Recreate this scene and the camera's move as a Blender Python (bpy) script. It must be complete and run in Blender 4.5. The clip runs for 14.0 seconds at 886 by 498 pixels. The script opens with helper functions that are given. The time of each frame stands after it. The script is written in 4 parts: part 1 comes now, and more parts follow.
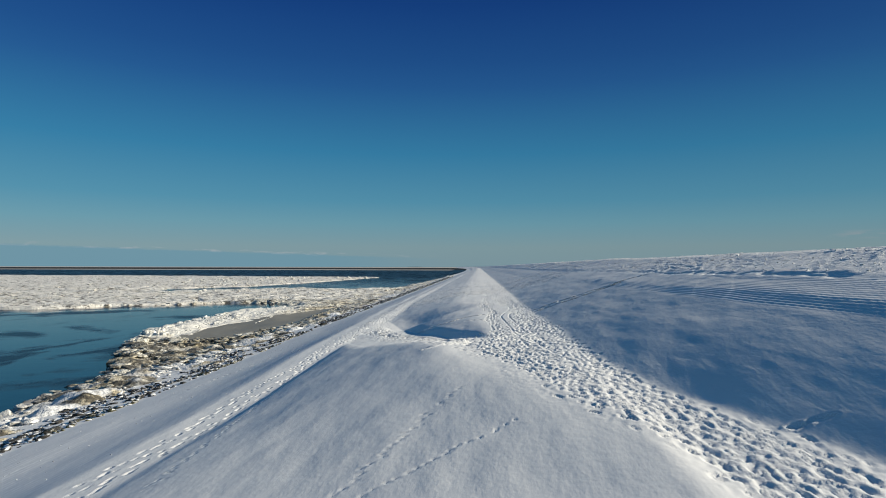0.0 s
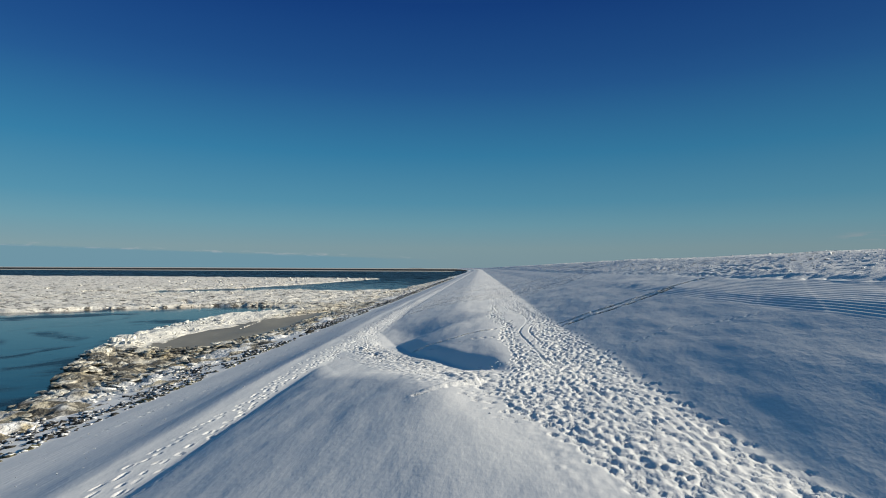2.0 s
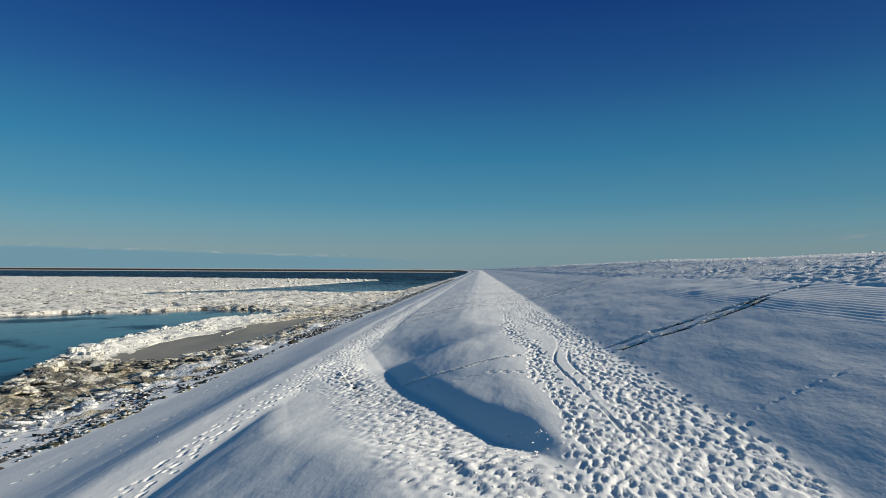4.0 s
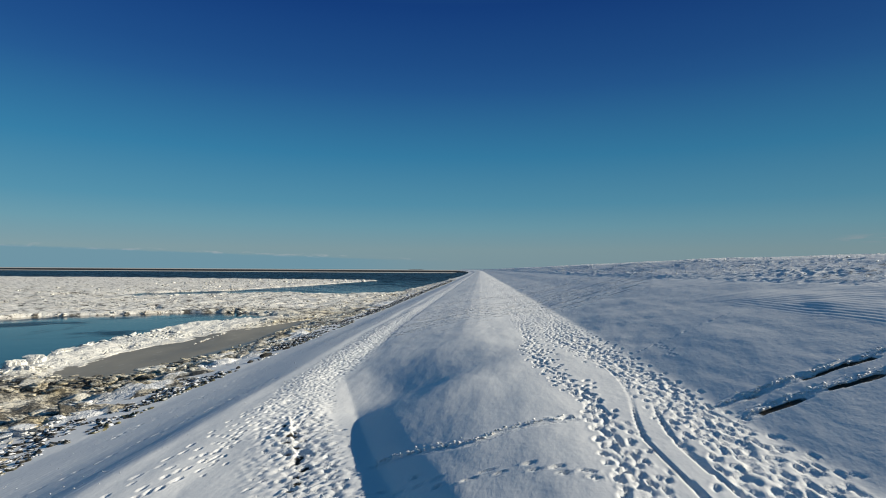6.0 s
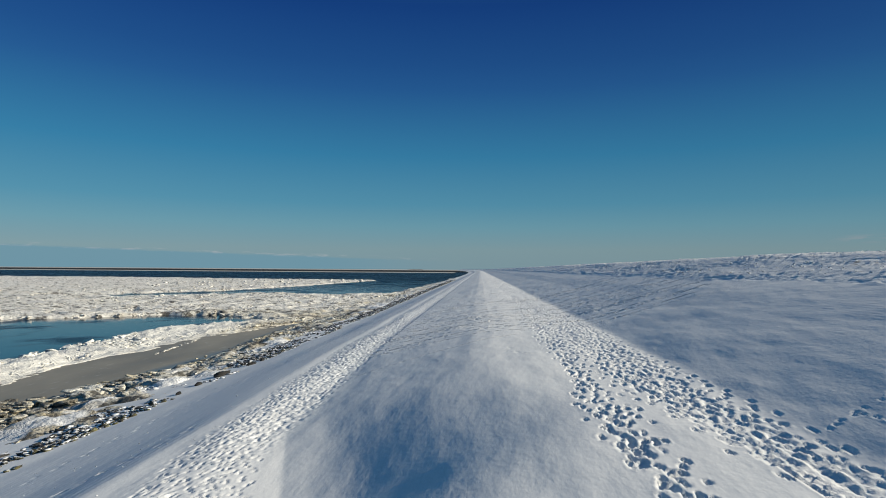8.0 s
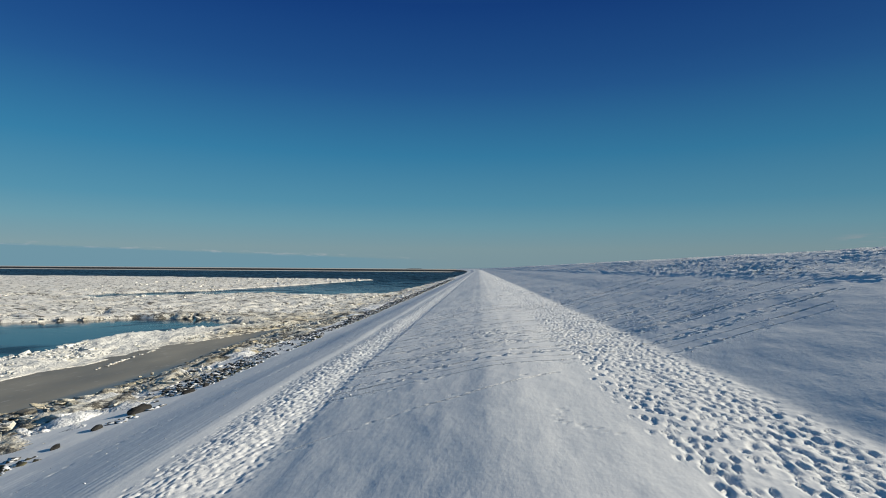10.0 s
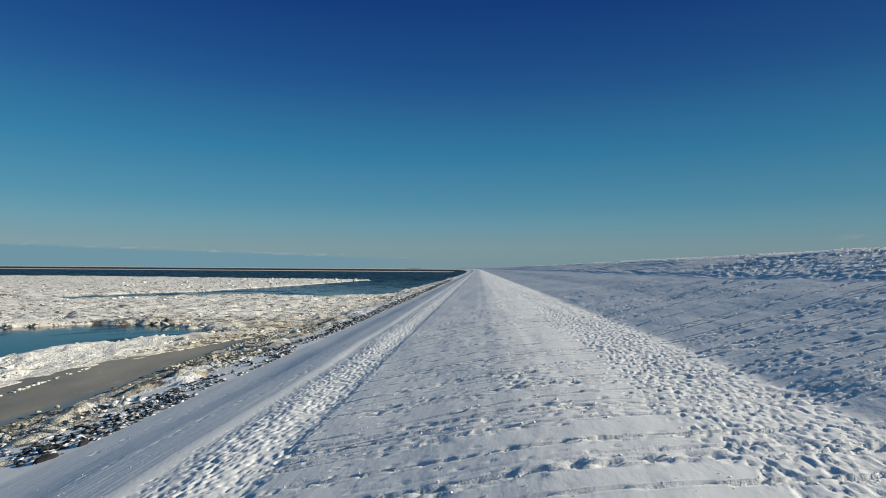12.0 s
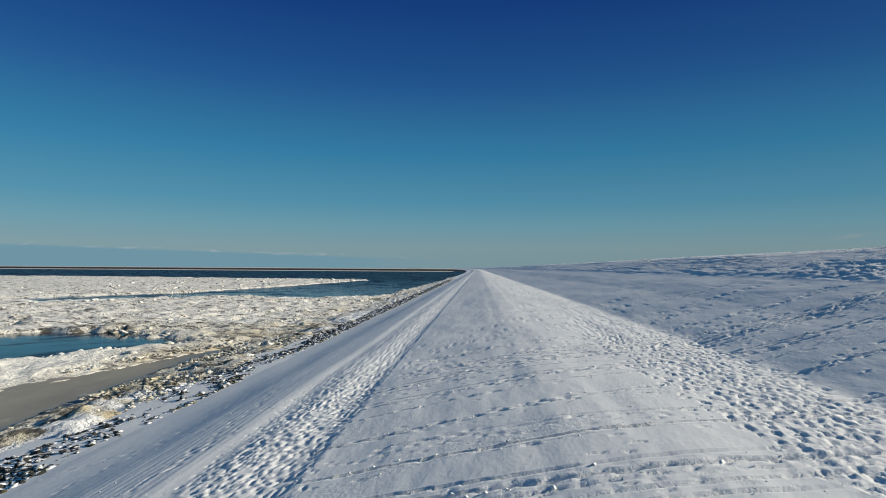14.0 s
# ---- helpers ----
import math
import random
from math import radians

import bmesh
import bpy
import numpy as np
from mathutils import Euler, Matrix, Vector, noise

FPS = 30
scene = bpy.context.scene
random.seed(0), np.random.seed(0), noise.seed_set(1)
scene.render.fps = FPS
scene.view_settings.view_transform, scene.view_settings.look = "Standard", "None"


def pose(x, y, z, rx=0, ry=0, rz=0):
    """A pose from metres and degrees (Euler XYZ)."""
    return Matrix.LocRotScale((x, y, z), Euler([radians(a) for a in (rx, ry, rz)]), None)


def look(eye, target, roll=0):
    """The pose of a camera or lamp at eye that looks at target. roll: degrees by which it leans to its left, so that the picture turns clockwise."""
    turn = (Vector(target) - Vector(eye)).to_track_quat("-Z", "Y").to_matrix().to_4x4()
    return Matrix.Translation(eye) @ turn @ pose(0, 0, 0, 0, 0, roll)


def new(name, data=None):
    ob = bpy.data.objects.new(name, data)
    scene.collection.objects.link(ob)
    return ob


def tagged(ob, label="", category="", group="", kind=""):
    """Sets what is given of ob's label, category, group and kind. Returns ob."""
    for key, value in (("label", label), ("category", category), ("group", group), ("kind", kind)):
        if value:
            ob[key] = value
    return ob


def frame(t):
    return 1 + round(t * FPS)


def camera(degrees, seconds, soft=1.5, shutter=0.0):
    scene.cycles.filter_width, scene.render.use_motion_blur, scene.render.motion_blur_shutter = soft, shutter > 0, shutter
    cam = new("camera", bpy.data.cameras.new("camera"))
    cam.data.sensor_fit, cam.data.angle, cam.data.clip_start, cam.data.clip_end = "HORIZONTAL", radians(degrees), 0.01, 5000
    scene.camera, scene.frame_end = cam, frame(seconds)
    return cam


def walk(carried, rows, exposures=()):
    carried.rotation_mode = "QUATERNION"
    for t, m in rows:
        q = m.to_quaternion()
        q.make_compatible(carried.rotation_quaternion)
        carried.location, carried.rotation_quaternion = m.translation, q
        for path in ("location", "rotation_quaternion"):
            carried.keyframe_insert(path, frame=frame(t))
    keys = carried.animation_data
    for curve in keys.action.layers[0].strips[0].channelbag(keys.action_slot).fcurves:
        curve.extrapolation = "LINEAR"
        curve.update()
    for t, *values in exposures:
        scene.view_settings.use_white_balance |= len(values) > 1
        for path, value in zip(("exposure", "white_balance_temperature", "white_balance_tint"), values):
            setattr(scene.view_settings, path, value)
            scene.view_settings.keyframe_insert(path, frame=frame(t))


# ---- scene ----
cam = camera(76.0, 14.0, soft=1.0)
# the flight: sideways and height in units of SIDE metres, ahead in units of AHEAD metres
SIDE, AHEAD, EYE, TILT, LEAN, TURN = 44.0, 52.4, 7.5, 1.8, -0.12, 3.6
ROWS = [
    (0.0, 0.0, 0.0, 0.0, -0.0, 0.0, -0.0),
    (0.5, 0.0001, 0.0294, -0.0014, 0.02, 0.0, -0.02),
    (1.0, 0.0004, 0.058, -0.0024, 0.06, 0.06, -0.05),
    (1.5, 0.0003, 0.0867, -0.0036, 0.1, 0.12, -0.1),
    (2.0, -0.0001, 0.1159, -0.0045, 0.13, 0.15, -0.11),
    (2.5, -0.0008, 0.1455, -0.0054, 0.16, 0.13, -0.11),
    (3.0, -0.0015, 0.1733, -0.0061, 0.2, 0.19, -0.16),
    (5.5, -0.0018, 0.3276, -0.011, 0.18, 0.3, -0.2),
    (6.0, -0.0017, 0.3598, -0.0127, 0.19, 0.32, -0.23),
    (6.5, -0.0017, 0.3927, -0.0148, 0.2, 0.33, -0.24),
    (7.0, -0.0017, 0.4274, -0.0166, 0.2, 0.33, -0.26),
    (7.5, -0.0017, 0.4632, -0.0184, 0.17, 0.3, -0.28),
    (8.0, -0.0014, 0.4999, -0.0199, 0.17, 0.31, -0.29),
    (10.5, -0.0004, 0.6936, -0.0289, 0.01, 0.2, -0.31),
    (11.0, -0.0003, 0.7362, -0.031, 0.0, 0.22, -0.32),
    (11.5, -0.0003, 0.7798, -0.0327, -0.01, 0.23, -0.33),
    (12.0, 0.0001, 0.8244, -0.034, -0.03, 0.2, -0.3),
    (12.5, 0.0004, 0.8685, -0.0353, -0.06, 0.16, -0.23),
    (13.0, 0.0004, 0.9115, -0.0372, -0.09, 0.19, -0.25),
    (13.5, 0.0001, 0.9548, -0.0391, -0.1, 0.18, -0.21),
    (14.0, -0.0, 0.9991, -0.0411, -0.07, 0.16, -0.25),
]
walk(cam, [(t, pose(0, 0, EYE, 0, 0, TURN) @ pose(0, 0, 0, TILT, LEAN, 0) @ pose(SIDE * x, AHEAD * y, SIDE * z, 90 + 0.84 * pitch, roll, 0.84 * yaw)) for t, x, y, z, yaw, pitch, roll in ROWS])

# ---------------------------------------------------------------- light and sky
SUN_EL, SUN_X, SUN_Y = 22.0, 0.98, 0.17      # elevation in degrees; level direction towards the sun
sun_data = bpy.data.lights.new("sun", "SUN")
sun_data.energy, sun_data.angle, sun_data.color = 4.85, radians(0.6), (1.0, 0.925, 0.76)
sun = new("sun", sun_data)
_e = radians(SUN_EL)
_d = Vector((SUN_X, SUN_Y, 0)).normalized() * math.cos(_e) + Vector((0, 0, math.sin(_e)))
sun.matrix_world = look(_d * 50, (0, 0, 0))
scene.view_settings.exposure = 0.3

world = bpy.data.worlds.new("winter_sky")
scene.world = world
world.use_nodes = True
wt = world.node_tree
wt.nodes.clear()


def wnode(kind, **values):
    n = wt.nodes.new(kind)
    for k, v in values.items():
        n.inputs[k].default_value = v
    return n


sky = wt.nodes.new("ShaderNodeTexSky")
sky.sky_type, sky.sun_disc = "NISHITA", False
sky.sun_elevation, sky.sun_rotation = radians(SUN_EL), math.atan2(SUN_X, SUN_Y)
sky.altitude, sky.air_density, sky.dust_density, sky.ozone_density = 0.0, 1.0, 0.4, 3.0
tint = wnode("ShaderNodeHueSaturation", Saturation=1.2, Value=0.85)
wt.links.new(sky.outputs[0], tint.inputs["Color"])
# the deep winter blue overhead, paler and greener towards the horizon
up = wt.nodes.new("ShaderNodeTexCoord")
height = wt.nodes.new("ShaderNodeSeparateXYZ")
wt.links.new(up.outputs["Generated"], height.inputs[0])
deep = wt.nodes.new("ShaderNodeValToRGB")
wt.links.new(height.outputs["Z"], deep.inputs["Fac"])
stops = ((0.0, (0.190, 0.295, 0.345)), (0.034, (0.200, 0.308, 0.348)), (0.075, (0.135, 0.303, 0.385)), (0.113, (0.080, 0.262, 0.385)), (0.195, (0.033, 0.192, 0.355)),
         (0.303, (0.016, 0.093, 0.270)), (0.341, (0.012, 0.073, 0.242)), (0.427, (0.006, 0.044, 0.196)), (0.52, (0.014, 0.074, 0.192)), (1.0, (0.018, 0.080, 0.165)))
for n, (at, color) in enumerate(stops):
    e = deep.color_ramp.elements[n] if n < 2 else deep.color_ramp.elements.new(at)
    e.position, e.color = at, (*color, 1)
gain = wt.nodes.new("ShaderNodeMixRGB")
gain.blend_type = "MULTIPLY"
gain.inputs[0].default_value, gain.inputs[2].default_value = 1.0, (10.7, 10.7, 10.6, 1)
wt.links.new(deep.outputs[0], gain.inputs[1])
across = wt.nodes.new("ShaderNodeMapRange")
wt.links.new(height.outputs["X"], across.inputs[0])
for i, q in enumerate((-0.7, 0.7, 1.02, 0.82)):
    across.inputs[i + 1].default_value = q
lean = wt.nodes.new("ShaderNodeVectorMath")
lean.operation = "SCALE"
wt.links.new(gain.outputs[0], lean.inputs[0])
wt.links.new(across.outputs[0], lean.inputs["Scale"])
both = wt.nodes.new("ShaderNodeMixRGB")
both.inputs[0].default_value = 0.97
wt.links.new(tint.outputs[0], both.inputs[1])
wt.links.new(lean.outputs[0], both.inputs[2])
# a low bank of winter cloud along the sea horizon
geo = wt.nodes.new("ShaderNodeTexCoord")
sep = wt.nodes.new("ShaderNodeSeparateXYZ")
wt.links.new(geo.outputs["Generated"], sep.inputs[0])
stretch = wt.nodes.new("ShaderNodeMapping")
stretch.inputs["Scale"].default_value = (9, 9, 60)
wt.links.new(geo.outputs["Generated"], stretch.inputs[0])
puffs = wnode("ShaderNodeTexNoise", Scale=3.0, Detail=5.0, Roughness=0.55)
wt.links.new(stretch.outputs[0], puffs.inputs["Vector"])


def wmath(op, a, b):
    n = wt.nodes.new("ShaderNodeMath")
    n.operation, n.use_clamp = op, False
    for i, v in enumerate((a, b)):
        if isinstance(v, (int, float)):
            n.inputs[i].default_value = v
        else:
            wt.links.new(v, n.inputs[i])
    return n.outputs[0]


def wrange(v, a, b, c, d):
    n = wt.nodes.new("ShaderNodeMapRange")
    n.interpolation_type = "SMOOTHSTEP"
    wt.links.new(v, n.inputs[0])
    for i, q in enumerate((a, b, c, d)):
        n.inputs[i + 1].default_value = q
    return n.outputs[0]


west = wrange(sep.outputs["X"], -0.02, -0.30, 0.0, 1.0)
fall = wt.nodes.new("ShaderNodeMapRange")
wt.links.new(sep.outputs["X"], fall.inputs[0])
for i, q in enumerate((-0.65, -0.05, 0.0, 0.016)):
    fall.inputs[i + 1].default_value = q
top = wmath("ADD", sep.outputs["Z"], wmath("ADD", fall.outputs[0], wmath("MULTIPLY", wmath("SUBTRACT", puffs.outputs["Fac"], 0.5), -0.006)))
bank = wmath("MULTIPLY", wrange(top, 0.0285, 0.0325, 1.0, 0.0), west)
rim = wmath("MULTIPLY", wmath("MULTIPLY", wrange(top, 0.027, 0.031, 0.0, 1.0), wrange(top, 0.031, 0.036, 1.0, 0.0)), west)
rim = wmath("MULTIPLY", rim, wrange(puffs.outputs["Fac"], 0.52, 0.66, 0.0, 1.0))
mix1 = wt.nodes.new("ShaderNodeMixRGB")
wt.links.new(wmath("MULTIPLY", bank, 0.7), mix1.inputs[0])
wt.links.new(both.outputs[0], mix1.inputs[1])
mix1.inputs[2].default_value = (1.35, 2.9, 3.8, 1)
mix2 = wt.nodes.new("ShaderNodeMixRGB")
wt.links.new(wmath("MULTIPLY", rim, 0.6), mix2.inputs[0])
wt.links.new(mix1.outputs[0], mix2.inputs[1])
mix2.inputs[2].default_value = (3.8, 4.2, 4.5, 1)
# one small far cloud inland
east = wmath("MULTIPLY", wrange(sep.outputs["X"], 0.50, 0.545, 0.0, 1.0), wrange(sep.outputs["X"], 0.545, 0.60, 1.0, 0.0))
tuft = wmath("MULTIPLY", wmath("MULTIPLY", east, wrange(puffs.outputs["Fac"], 0.42, 0.60, 0.0, 0.5)), wmath("MULTIPLY", wrange(sep.outputs["Z"], 0.040, 0.046, 0.0, 1.0), wrange(sep.outputs["Z"], 0.048, 0.056, 1.0, 0.0)))
mix3 = wt.nodes.new("ShaderNodeMixRGB")
wt.links.new(tuft, mix3.inputs[0])
wt.links.new(mix2.outputs[0], mix3.inputs[1])
mix3.inputs[2].default_value = (2.9, 3.2, 3.5, 1)
bg = wnode("ShaderNodeBackground", Strength=0.081)
wt.links.new(mix3.outputs[0], bg.inputs["Color"])
wo = wt.nodes.new("ShaderNodeOutputWorld")
wt.links.new(bg.outputs[0], wo.inputs[0])


# ---------------------------------------------------------------- materials
class Mat:
    """A node material and short ways to wire it."""

    def __init__(self, name):
        self.m = bpy.data.materials.new(name)
        self.m.use_nodes = True
        self.t = self.m.node_tree
        self.b = self.t.nodes["Principled BSDF"]
        self.pos = self.t.nodes.new("ShaderNodeNewGeometry").outputs["Position"]

    def put(self, value, socket):
        if isinstance(value, (int, float, tuple)):
            socket.default_value = (*value, 1) if isinstance(value, tuple) and len(value) == 3 and socket.type == "RGBA" else value
        else:
            self.t.links.new(value, socket)

    def noise(self, scale, detail=4.0, rough=0.55, stretch=(1, 1, 1), vector=None, swirl=0.0):
        mp = self.t.nodes.new("ShaderNodeMapping")
        mp.inputs["Scale"].default_value = stretch
        self.t.links.new(vector or self.pos, mp.inputs[0])
        n = self.t.nodes.new("ShaderNodeTexNoise")
        n.inputs["Scale"].default_value, n.inputs["Detail"].default_value, n.inputs["Roughness"].default_value = scale, detail, rough
        n.inputs["Distortion"].default_value = swirl
        self.t.links.new(mp.outputs[0], n.inputs["Vector"])
        return n.outputs["Fac"]

    def range(self, v, a, b, c=0.0, d=1.0):
        n = self.t.nodes.new("ShaderNodeMapRange")
        self.put(v, n.inputs[0])
        for i, q in enumerate((a, b, c, d)):
            n.inputs[i + 1].default_value = q
        return n.outputs[0]

    def math(self, op, a, b):
        n = self.t.nodes.new("ShaderNodeMath")
        n.operation = op
        self.put(a, n.inputs[0])
        self.put(b, n.inputs[1])
        return n.outputs[0]

    def mix(self, f, a, b):
        n = self.t.nodes.new("ShaderNodeMixRGB")
        for v, s in zip((f, a, b), n.inputs):
            self.put(v, s)
        return n.outputs[0]

    def bump(self, height, strength, distance, after=None):
        n = self.t.nodes.new("ShaderNodeBump")
        n.inputs["Strength"].default_value, n.inputs["Distance"].default_value = strength, distance
        self.t.links.new(height, n.inputs["Height"])
        if after is not None:
            self.t.links.new(after, n.inputs["Normal"])
        return n.outputs[0]

    def attribute(self, name):
        n = self.t.nodes.new("ShaderNodeAttribute")
        n.attribute_name = name
        return n.outputs["Fac"]

    def random(self):
        return self.t.nodes.new("ShaderNodeObjectInfo").outputs["Random"]

    def axis(self, which, of="Position"):
        g = self.t.nodes.new("ShaderNodeNewGeometry")
        s = self.t.nodes.new("ShaderNodeSeparateXYZ")
        self.t.links.new(g.outputs[of], s.inputs[0])
        return s.outputs[which]

    def done(self, color, rough, normal=None, spec=0.3):
        self.put(color, self.b.inputs["Base Color"])
        self.put(rough, self.b.inputs["Roughness"])
        self.put(spec, self.b.inputs["Specular IOR Level"])
        if normal is not None:
            self.t.links.new(normal, self.b.inputs["Normal"])
        return self.m


def snow_material():
    k = Mat("wind_packed_snow")
    crust = k.noise(0.35, 4, 0.6, (1.6, 0.7, 1))
    grain = k.noise(9, 5, 0.6)
    ripple = k.noise(1.6, 4, 0.6, (2.2, 0.8, 1))
    color = k.mix(k.range(crust, 0.35, 0.65), (0.80, 0.805, 0.81), (0.85, 0.85, 0.845))
    n = k.bump(ripple, 0.3, 0.04)
    n = k.bump(grain, 0.3, 0.015, n)
    # crushed, lumpy snow where people and sledges went
    trodden = k.attribute("trodden")
    clods = k.t.nodes.new("ShaderNodeBump")
    clods.inputs["Distance"].default_value = 0.06
    k.t.links.new(k.noise(14, 4, 0.75), clods.inputs["Height"])
    k.t.links.new(k.range(trodden, 0, 1, 0.0, 0.6), clods.inputs["Strength"])
    k.t.links.new(n, clods.inputs["Normal"])
    n2 = k.t.nodes.new("ShaderNodeBump")
    n2.inputs["Distance"].default_value = 0.03
    k.t.links.new(k.noise(7.5, 4, 0.7), n2.inputs["Height"])
    k.t.links.new(k.range(trodden, 0, 1, 0.0, 0.5), n2.inputs["Strength"])
    k.t.links.new(clods.outputs[0], n2.inputs["Normal"])
    color = k.mix(k.range(trodden, 1.2, 1.8), color, k.mix(grain, (0.018, 0.016, 0.013), (0.05, 0.042, 0.030)))
    return k.done(color, 0.75, n2.outputs[0], 0.25)


def ice_material(name, clean, dirty, low, high, gaps, size):
    k = Mat(name)
    big = k.noise(0.16, 4, 0.6)
    fine = k.noise(2.2, 5, 0.65)
    near = k.range(k.axis("X"), -34, -22, 0.0, 0.05)
    dirt = k.range(k.math("ADD", k.math("ADD", k.math("MULTIPLY", big, 0.6), k.math("MULTIPLY", fine, 0.4)), near), low, high)
    silty = k.math("MULTIPLY", k.range(k.axis("Y"), 58, 50), k.range(k.axis("X"), -40, -34))
    dirt = k.math("MINIMUM", k.math("ADD", dirt, k.math("MULTIPLY", silty, 0.1)), 1.0)
    color = k.mix(dirt, clean, dirty)
    clean_off = k.math("MULTIPLY", k.math("MULTIPLY", k.range(k.axis("X"), -29, -33, 0.0, 0.10), k.range(k.axis("X"), -52, -44)), k.math("MULTIPLY", k.range(k.axis("Y"), 52, 58), k.range(k.axis("Y"), 112, 104)))
    # dark brown blotches: muddy slush and, painted in, the shade between ice lumps
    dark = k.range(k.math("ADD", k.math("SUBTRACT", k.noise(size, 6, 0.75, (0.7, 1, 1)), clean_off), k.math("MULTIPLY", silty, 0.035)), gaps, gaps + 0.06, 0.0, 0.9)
    rust = k.math("MULTIPLY", k.range(k.noise(0.35, 4, 0.6), 0.52, 0.64, 0.0, 0.6), k.range(k.axis("X"), -34, -26))
    color = k.mix(rust, color, (0.60, 0.50, 0.30))
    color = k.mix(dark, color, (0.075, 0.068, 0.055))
    color = k.mix(k.math("MULTIPLY", clean_off, 8.0), color, (0.86, 0.85, 0.81))
    # drifted snow along the landward edge
    drift = k.math("MULTIPLY", k.range(k.noise(0.28, 3, 0.5), 0.50, 0.54), k.range(k.axis("X"), -22.5, -19.5))
    color = k.mix(drift, color, (0.84, 0.845, 0.85))
    n = k.bump(k.noise(0.3, 5, 0.7), 0.6, 0.7)
    n = k.bump(k.noise(1.3, 6, 0.7), 1.0, 0.35, n)
    n = k.bump(k.noise(9, 4, 0.6), 0.5, 0.03, n)
    return k.done(color, 0.6, n, 0.35)


def grey_ice_material():
    k = Mat("silty_grey_ice")
    a = k.noise(0.12, 5, 0.6, (1.6, 0.6, 1))
    b = k.noise(1.4, 5, 0.6, (1.5, 0.5, 1))
    color = k.mix(k.range(a, 0.35, 0.7), (0.17, 0.158, 0.130), (0.29, 0.275, 0.235))
    color = k.mix(k.range(b, 0.58, 0.75, 0, 0.5), color, (0.42, 0.41, 0.39))
    color = k.mix(k.range(k.attribute("trodden"), 0, 1, 0, 0.8), color, (0.10, 0.15, 0.19))
    return k.done(color, k.range(a, 0.3, 0.7, 0.38, 0.6), k.bump(b, 0.2, 0.03), 0.15)


def water_material():
    k = Mat("cold_sea_water")
    skin = k.noise(0.055, 5, 0.65)
    streak = k.noise(0.05, 5, 0.6, (1.3, 0.8, 1), None, 1.6)
    film = k.range(streak, 0.50, 0.60)
    color = k.mix(k.range(skin, 0.4, 0.62), (0.003, 0.007, 0.014), (0.004, 0.016, 0.028))
    color = k.mix(film, color, (0.006, 0.014, 0.024))
    far = k.range(k.axis("Y"), 180, 420)
    waves = k.noise(0.5, 5, 0.6, (0.6, 1.4, 1))
    n = k.t.nodes.new("ShaderNodeBump")
    n.inputs["Distance"].default_value = 2.4
    k.t.links.new(waves, n.inputs["Height"])
    k.t.links.new(k.range(far, 0, 1, 0.008, 1.0), n.inputs["Strength"])
    rough = k.math("ADD", k.range(film, 0, 1, 0.10, 0.30), k.math("MULTIPLY", far, 0.22))
    k.b.inputs["IOR"].default_value = 1.33
    return k.done(color, rough, n.outputs[0], k.range(film, 0, 1, 0.5, 0.16))


def stone_material():
    k = Mat("basalt_stone")
    tone = k.random()
    a = k.noise(5, 5, 0.6)
    color = k.mix(k.range(a, 0.3, 0.7), (0.022, 0.021, 0.020), (0.060, 0.056, 0.050))
    algae = k.math("MULTIPLY", k.math("MULTIPLY", k.range(k.noise(0.5, 3), 0.44, 0.56), k.range(k.axis("X"), -16.0, -15.2)), k.range(a, 0.40, 0.60))
    color = k.mix(k.math("MULTIPLY", algae, 0.7), color, (0.20, 0.18, 0.06))
    cover = k.math("MULTIPLY", k.range(k.axis("Z", "Normal"), 0.45, 0.7), k.range(k.noise(3.5, 4, 0.6), 0.50, 0.55))
    color = k.mix(cover, color, (0.86, 0.87, 0.89))
    return k.done(color, k.range(tone, 0, 1, 0.6, 0.85), k.bump(a, 0.6, 0.04), 0.3)


def mud_material():
    k = Mat("tidal_mud")
    a = k.noise(0.01, 5, 0.6, (1, 0.3, 1))
    return k.done(k.mix(k.range(a, 0.35, 0.65), (0.016, 0.016, 0.018), (0.032, 0.031, 0.032)), 0.9, None, 0.1)


def plain(name, a, b, scale, rough=0.85):
    k = Mat(name)
    n = k.noise(scale, 4, 0.6)
    return k.done(k.mix(n, a, b), rough, k.bump(n, 0.3, 0.05), 0.2)


SNOW = snow_material()
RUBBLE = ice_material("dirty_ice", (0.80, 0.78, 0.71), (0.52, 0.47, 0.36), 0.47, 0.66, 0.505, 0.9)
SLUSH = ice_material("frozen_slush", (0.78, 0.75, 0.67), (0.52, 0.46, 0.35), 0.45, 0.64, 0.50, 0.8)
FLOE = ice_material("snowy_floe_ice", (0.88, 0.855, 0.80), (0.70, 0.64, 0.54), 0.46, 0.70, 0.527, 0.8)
GREY = grey_ice_material()
WATER = water_material()
STONE = stone_material()
BARE = plain("bare_basalt", (0.018, 0.018, 0.018), (0.045, 0.043, 0.040), 4.0, 0.8)
MUD = mud_material()
SAND = plain("snowed_sand_bar", (0.42, 0.41, 0.38), (0.60, 0.58, 0.54), 0.02)
COAST = plain("far_woods", (0.035, 0.04, 0.05), (0.06, 0.065, 0.075), 0.02)


# ---------------------------------------------------------------- helpers for forms
def lattice(ix, iy, seed):
    h = (ix.astype(np.int64) * 374761393 + iy.astype(np.int64) * 668265263 + seed * 1442695041) & 0xFFFFFFFF
    h = ((h ^ (h >> 13)) * 1274126177) & 0xFFFFFFFF
    return ((h ^ (h >> 16)) & 0xFFFF) / 65535.0 * 2 - 1


